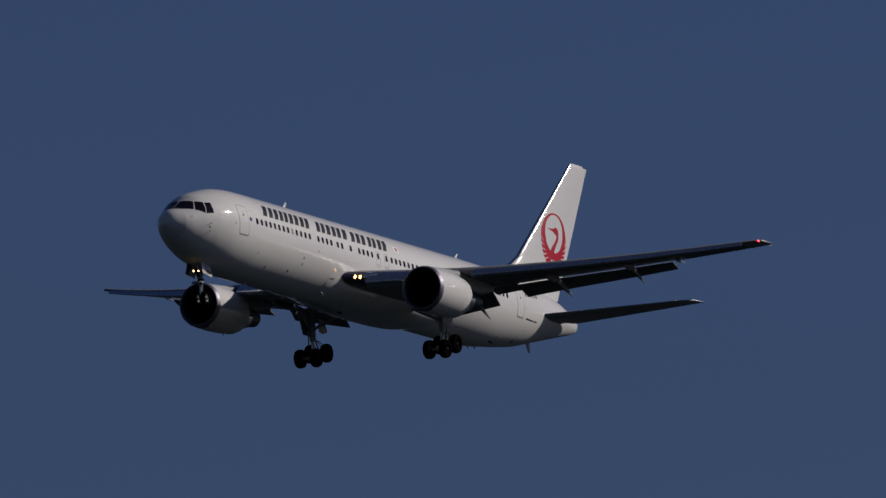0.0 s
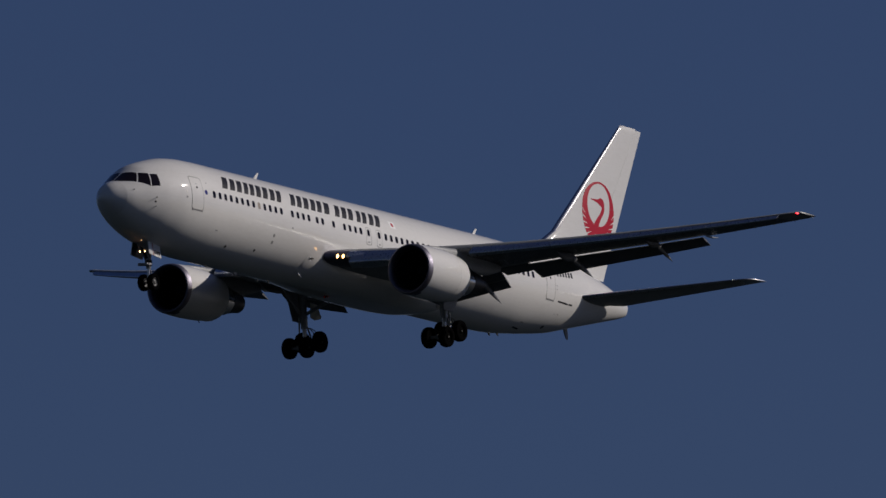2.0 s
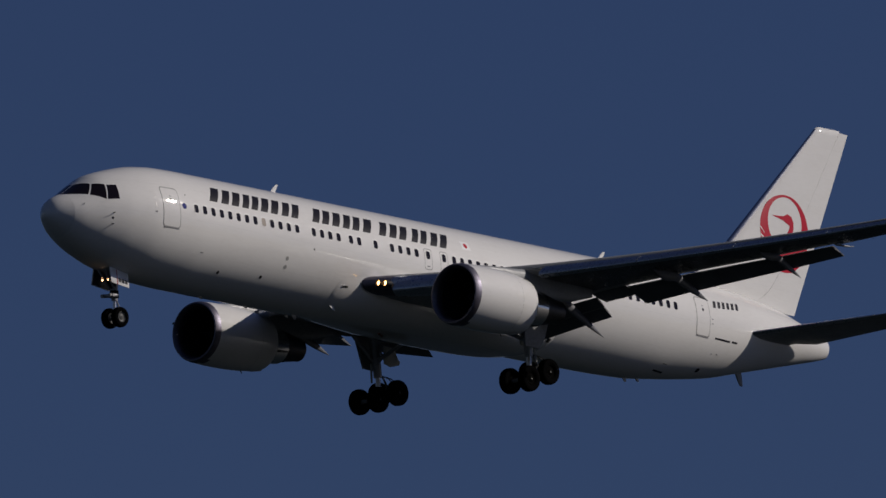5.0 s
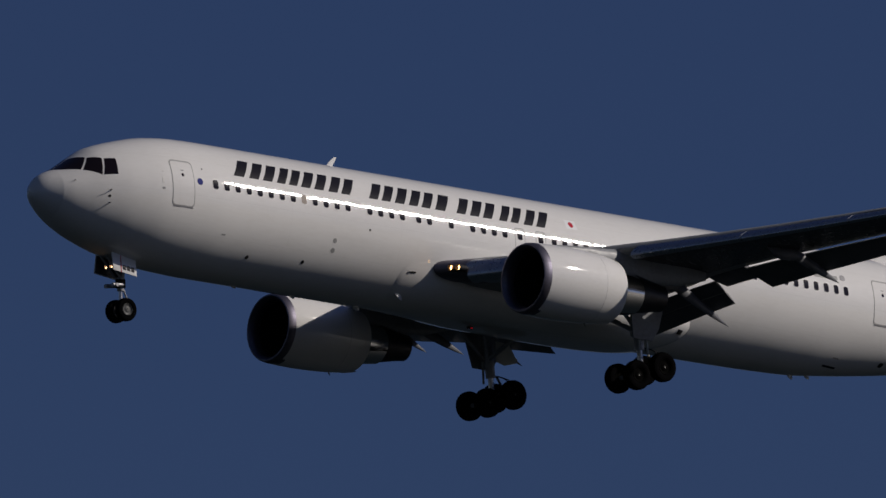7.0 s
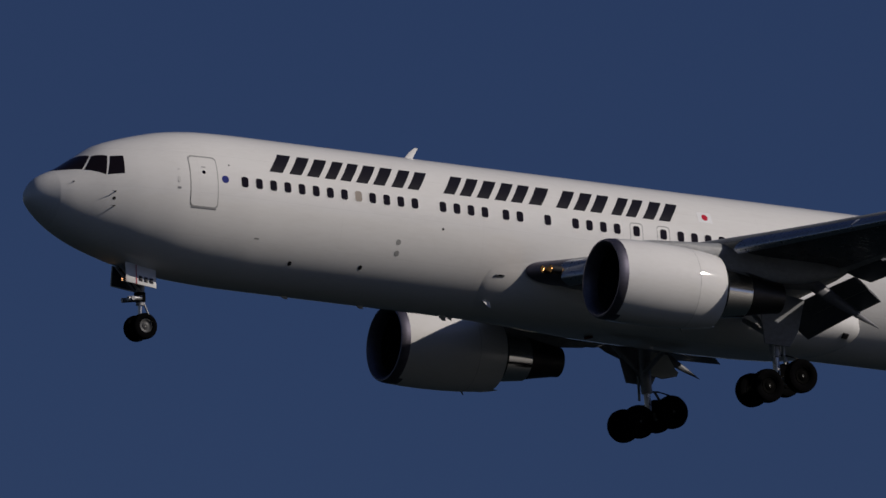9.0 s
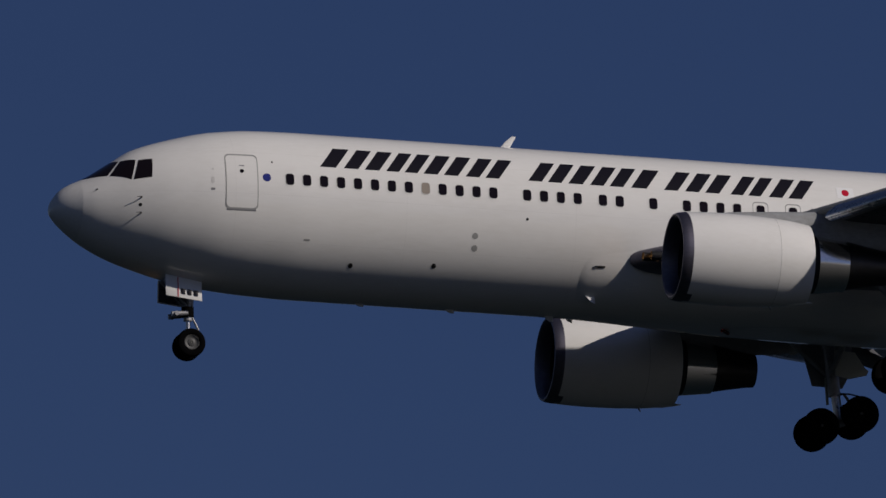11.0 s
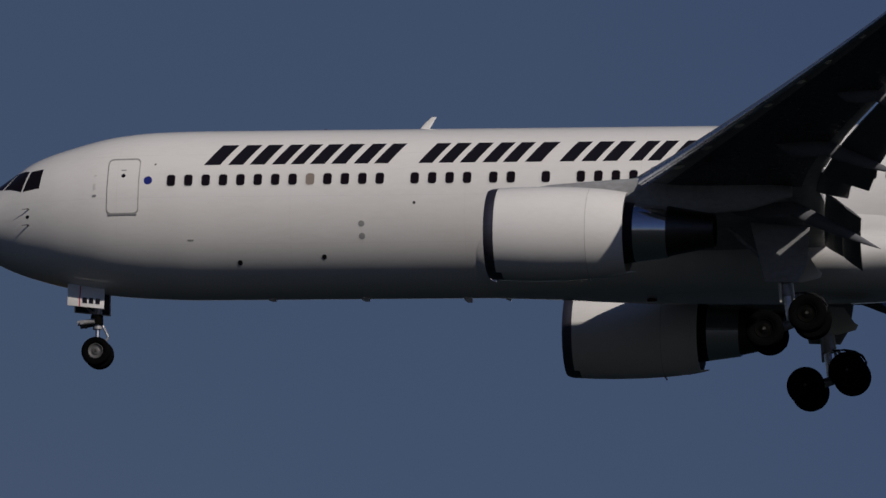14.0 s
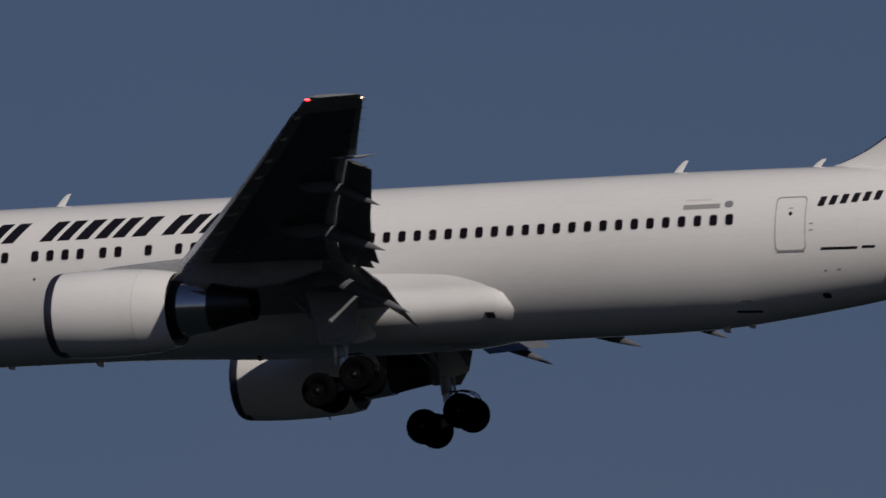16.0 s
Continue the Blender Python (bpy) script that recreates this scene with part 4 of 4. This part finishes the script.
# ---- landing gear ----
def tyre_mesh(r, w):
    prof = [(-w * 0.36, r * 0.52), (-w * 0.47, r * 0.62), (-w * 0.5, r * 0.8), (-w * 0.44, r * 0.93), (-w * 0.28, r * 0.985), (-w * 0.12, r), (-w * 0.11, r * 0.985), (-w * 0.09, r), (w * 0.09, r), (w * 0.11, r * 0.985), (w * 0.12, r), (w * 0.28, r * 0.985), (w * 0.44, r * 0.93), (w * 0.5, r * 0.8), (w * 0.47, r * 0.62), (w * 0.36, r * 0.52)]
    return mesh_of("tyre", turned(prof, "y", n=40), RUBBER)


def rim_mesh(r, w, metal):
    bm = turned([(-w * 0.36, r * 0.53), (-w * 0.40, r * 0.50), (-w * 0.30, r * 0.44), (-w * 0.26, r * 0.30), (-w * 0.34, r * 0.22), (-w * 0.36, r * 0.12), (-w * 0.37, 0.004)], "y", n=28)
    turned([(w * 0.36, r * 0.53), (w * 0.40, r * 0.50), (w * 0.30, r * 0.44), (w * 0.26, r * 0.30), (w * 0.34, r * 0.22), (w * 0.36, r * 0.12), (w * 0.37, 0.004)], "y", n=28, bm=bm)
    turned([(-w * 0.375, 0.004), (-w * 0.40, 0.04), (-w * 0.34, 0.06)], "y", n=12, bm=bm, mat=lambda i, j: 1)
    return mesh_of("rim", bm, [metal, HUB])


NT, NR = tyre_mesh(0.465, 0.32), rim_mesh(0.465, 0.32, base_material("dull_nose_rim", (0.095, 0.095, 0.095), 0.5, shine=0.25))
gear = empty_part("nose_gear", airliner, "lowered nose gear with two wheels")
NX, NZ = 4.68, -4.52
for y in (-0.31, 0.31):
    part("tyre", NT, None, gear).location = (NX, y, NZ)
    part("rim", NR, None, gear).location = (NX, y, NZ)
part("axle", rod((NX, -0.33, NZ), (NX, 0.33, NZ), 0.06), STEEL, gear)
part("oleo_strut", rod((4.62, 0, -2.4), (4.64, 0, -3.75), 0.17, 0.14, 16), STEEL, gear, "grey main strut")
part("chrome_piston", rod((4.64, 0, -3.7), (4.66, 0, -4.45), 0.075, 0.075, 16), METAL, gear, "bright chrome piston")
bm = rod((4.80, 0.05, -3.62), (5.0, 0.05, -4.0), 0.035)
rod((5.0, 0.05, -4.0), (4.72, 0.05, -4.35), 0.035, bm=bm)
part("torque_link", bm, STEEL, gear)
part("lamp_bracket", slab([(4.1, -0.24, -2.78), (4.1, 0.24, -2.78), (4.5, 0.16, -3.2), (4.5, -0.16, -3.2)], 0.05), SOOT, gear)
part("strut_collar", rod((4.62, 0, -3.3), (4.635, 0, -3.62), 0.2, 0.2, 16), SHADED_RIM, gear, "dark collar round the strut")
bm = rod((4.6, -0.12, -3.35), (3.75, -0.18, -2.45), 0.05)
rod((4.6, 0.12, -3.35), (3.75, 0.18, -2.45), 0.05, bm=bm)
part("drag_brace", bm, STEEL, gear)
bm = rod((4.05, -0.24, -3.60), (4.58, -0.2, -3.52), 0.085)
rod((4.05, 0.24, -3.60), (4.58, 0.2, -3.52), 0.085, bm=bm)
rod((4.2, -0.36, -3.58), (4.2, 0.36, -3.58), 0.075, bm=bm)
part("steering_unit", bm, STEEL, gear, "grey steering cylinders")
for y in (-0.17, 0.17):
    part("gear_lamp", turned([(0.08, 0.005), (0.08, 0.07), (0.0, 0.075), (0.0, 0.09), (0.2, 0.06)], "x", (4.0, y, -2.86), 16, False, mat=lambda i, j: 0 if i == 0 else 1), [TAXI, STEEL], gear, "lit taxi lamp on the strut")
for side in (-1, 1):
    part("gear_door", slab([(3.75, side * 0.50, -2.36), (4.95, side * 0.50, -2.50), (4.95, side * 0.62, -3.21), (3.77, side * 0.62, -3.08)], 0.03), WHITE, gear, "white nose gear door with dark markings")
    # added dark sheet that stands for the shade inside the door
    part("door_shade_sheet", slab([(3.78, side * 0.475, -2.38), (4.92, side * 0.475, -2.52), (4.92, side * 0.593, -3.18), (3.80, side * 0.593, -3.05)], 0.012), SHADED_DARK, gear, "dark sheet for the shade on the nose gear door's inner face")
    for k in range(3):
        x = 4.26 + 0.21 * k
        part("marking_bar", slab([(x, side * (0.582 + 0.022), -2.82 - 0.02 * k), (x + 0.14, side * (0.582 + 0.022), -2.84 - 0.02 * k), (x + 0.14, side * (0.607 + 0.022), -3.02 - 0.02 * k), (x, side * (0.607 + 0.022), -3.0 - 0.02 * k)], 0.008), INK, gear)
    part("door_stripe", slab([(4.15, side * 0.545, -2.45), (4.18, side * 0.545, -2.45), (4.18, side * 0.641, -3.12), (4.15, side * 0.641, -3.12)], 0.008), RED, gear)

MT, MR = tyre_mesh(0.605, 0.44), rim_mesh(0.605, 0.44, SHADED_RIM)
for side in (-1, 1):
    gear = empty_part("main_gear", airliner, "lowered main gear with a tilted four-wheel bogie")
    cx, cy, cz, tilt = 27.50, side * 4.65, -4.72, radians(20)
    ends = [(cx + s * 0.71 * math.cos(tilt), cz + s * 0.71 * math.sin(tilt)) for s in (-1, 1)]
    for ex, ez in ends:
        for dy in (-0.57, 0.57):
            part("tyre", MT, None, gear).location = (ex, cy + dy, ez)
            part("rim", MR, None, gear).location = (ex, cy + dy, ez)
        part("axle", rod((ex, cy - 0.6, ez), (ex, cy + 0.6, ez), 0.09), STEEL, gear)
    part("bogie_beam", rod((ends[0][0], cy, ends[0][1]), (ends[1][0], cy, ends[1][1]), 0.15, 0.15, 14), STEEL, gear)
    part("oleo_strut", rod((27.15, side * 4.7, -1.6), (27.45, cy, -3.8), 0.23, 0.20, 18), STEEL, gear, "grey main strut")
    part("chrome_piston", rod((27.44, cy, -3.75), (27.57, cy, -4.75), 0.12, 0.12, 18), METAL, gear, "bright chrome piston")
    bm = rod((27.75, cy, -3.7), (28.1, cy, -4.15), 0.05)
    rod((28.1, cy, -4.15), (27.75, cy, -4.6), 0.05, bm=bm)
    part("torque_link", bm, STEEL, gear)
    for dx, dy in ((-0.16, 0.22), (0.20, 0.24)):
        part("lock_actuator", rod((27.36 + dx, cy + side * dy, -3.15), (27.46 + dx * 1.2, cy + side * dy, -4.05), 0.055, 0.045, 12), SUNLIT_PALE, gear, "pale actuator rod beside the strut")
    part("side_brace", rod((27.3, side * 4.7, -3.1), (27.3, side * 2.6, -2.2), 0.10), STEEL, gear)
    part("drag_brace", rod((27.35, side * 4.75, -3.2), (25.6, side * 4.9, -1.7), 0.085), STEEL, gear)
    for dy, rise in ((0.12, 0.0), (-0.12, 0.07)):
        way = [(27.6, -3.72), (27.95, -3.66 - rise), (28.3, -3.72 - rise), (28.55, -3.86 - rise), (28.68, -4.08), (28.66, -4.3)]
        bm = bmesh.new()
        for (xa, za), (xb, zb) in zip(way, way[1:]):
            rod((xa, cy + dy, za), (xb, cy + dy, zb), 0.024, bm=bm, n=8)
        part("brake_hose", bm, SOOT, gear)
    part("strut_door", slab([(26.3, side * 5.28, -1.55), (28.2, side * 5.28, -1.75), (28.1, side * 5.05, -2.9), (27.8, side * 5.0, -3.45), (26.78, side * 5.02, -3.42)], 0.06), GREY, gear, "light grey gear door on the strut")
    part("wheel_well_door", slab([(27.3, side * 4.2, -2.35), (28.0, side * 4.2, -2.4), (28.34, side * 4.2, -2.9), (28.46, side * 4.2, -2.98), (28.40, side * 4.2, -3.14), (27.8, side * 4.2, -3.3), (27.35, side * 4.2, -3.2)], 0.05), SUNLIT_PALE, gear)


def motions():
    walk(airliner, [(t, pose(x, y, z, rx, ry, rz)) for t, x, y, z, rx, ry, rz in FLIGHT_ROWS])
    walk(belly_beacon, [(k / 10, pose(*BEACON_AT, 0, 0, 9 + (k / 10 - 13.0) * 360 / 1.1875)) for k in range(161)])


motions()
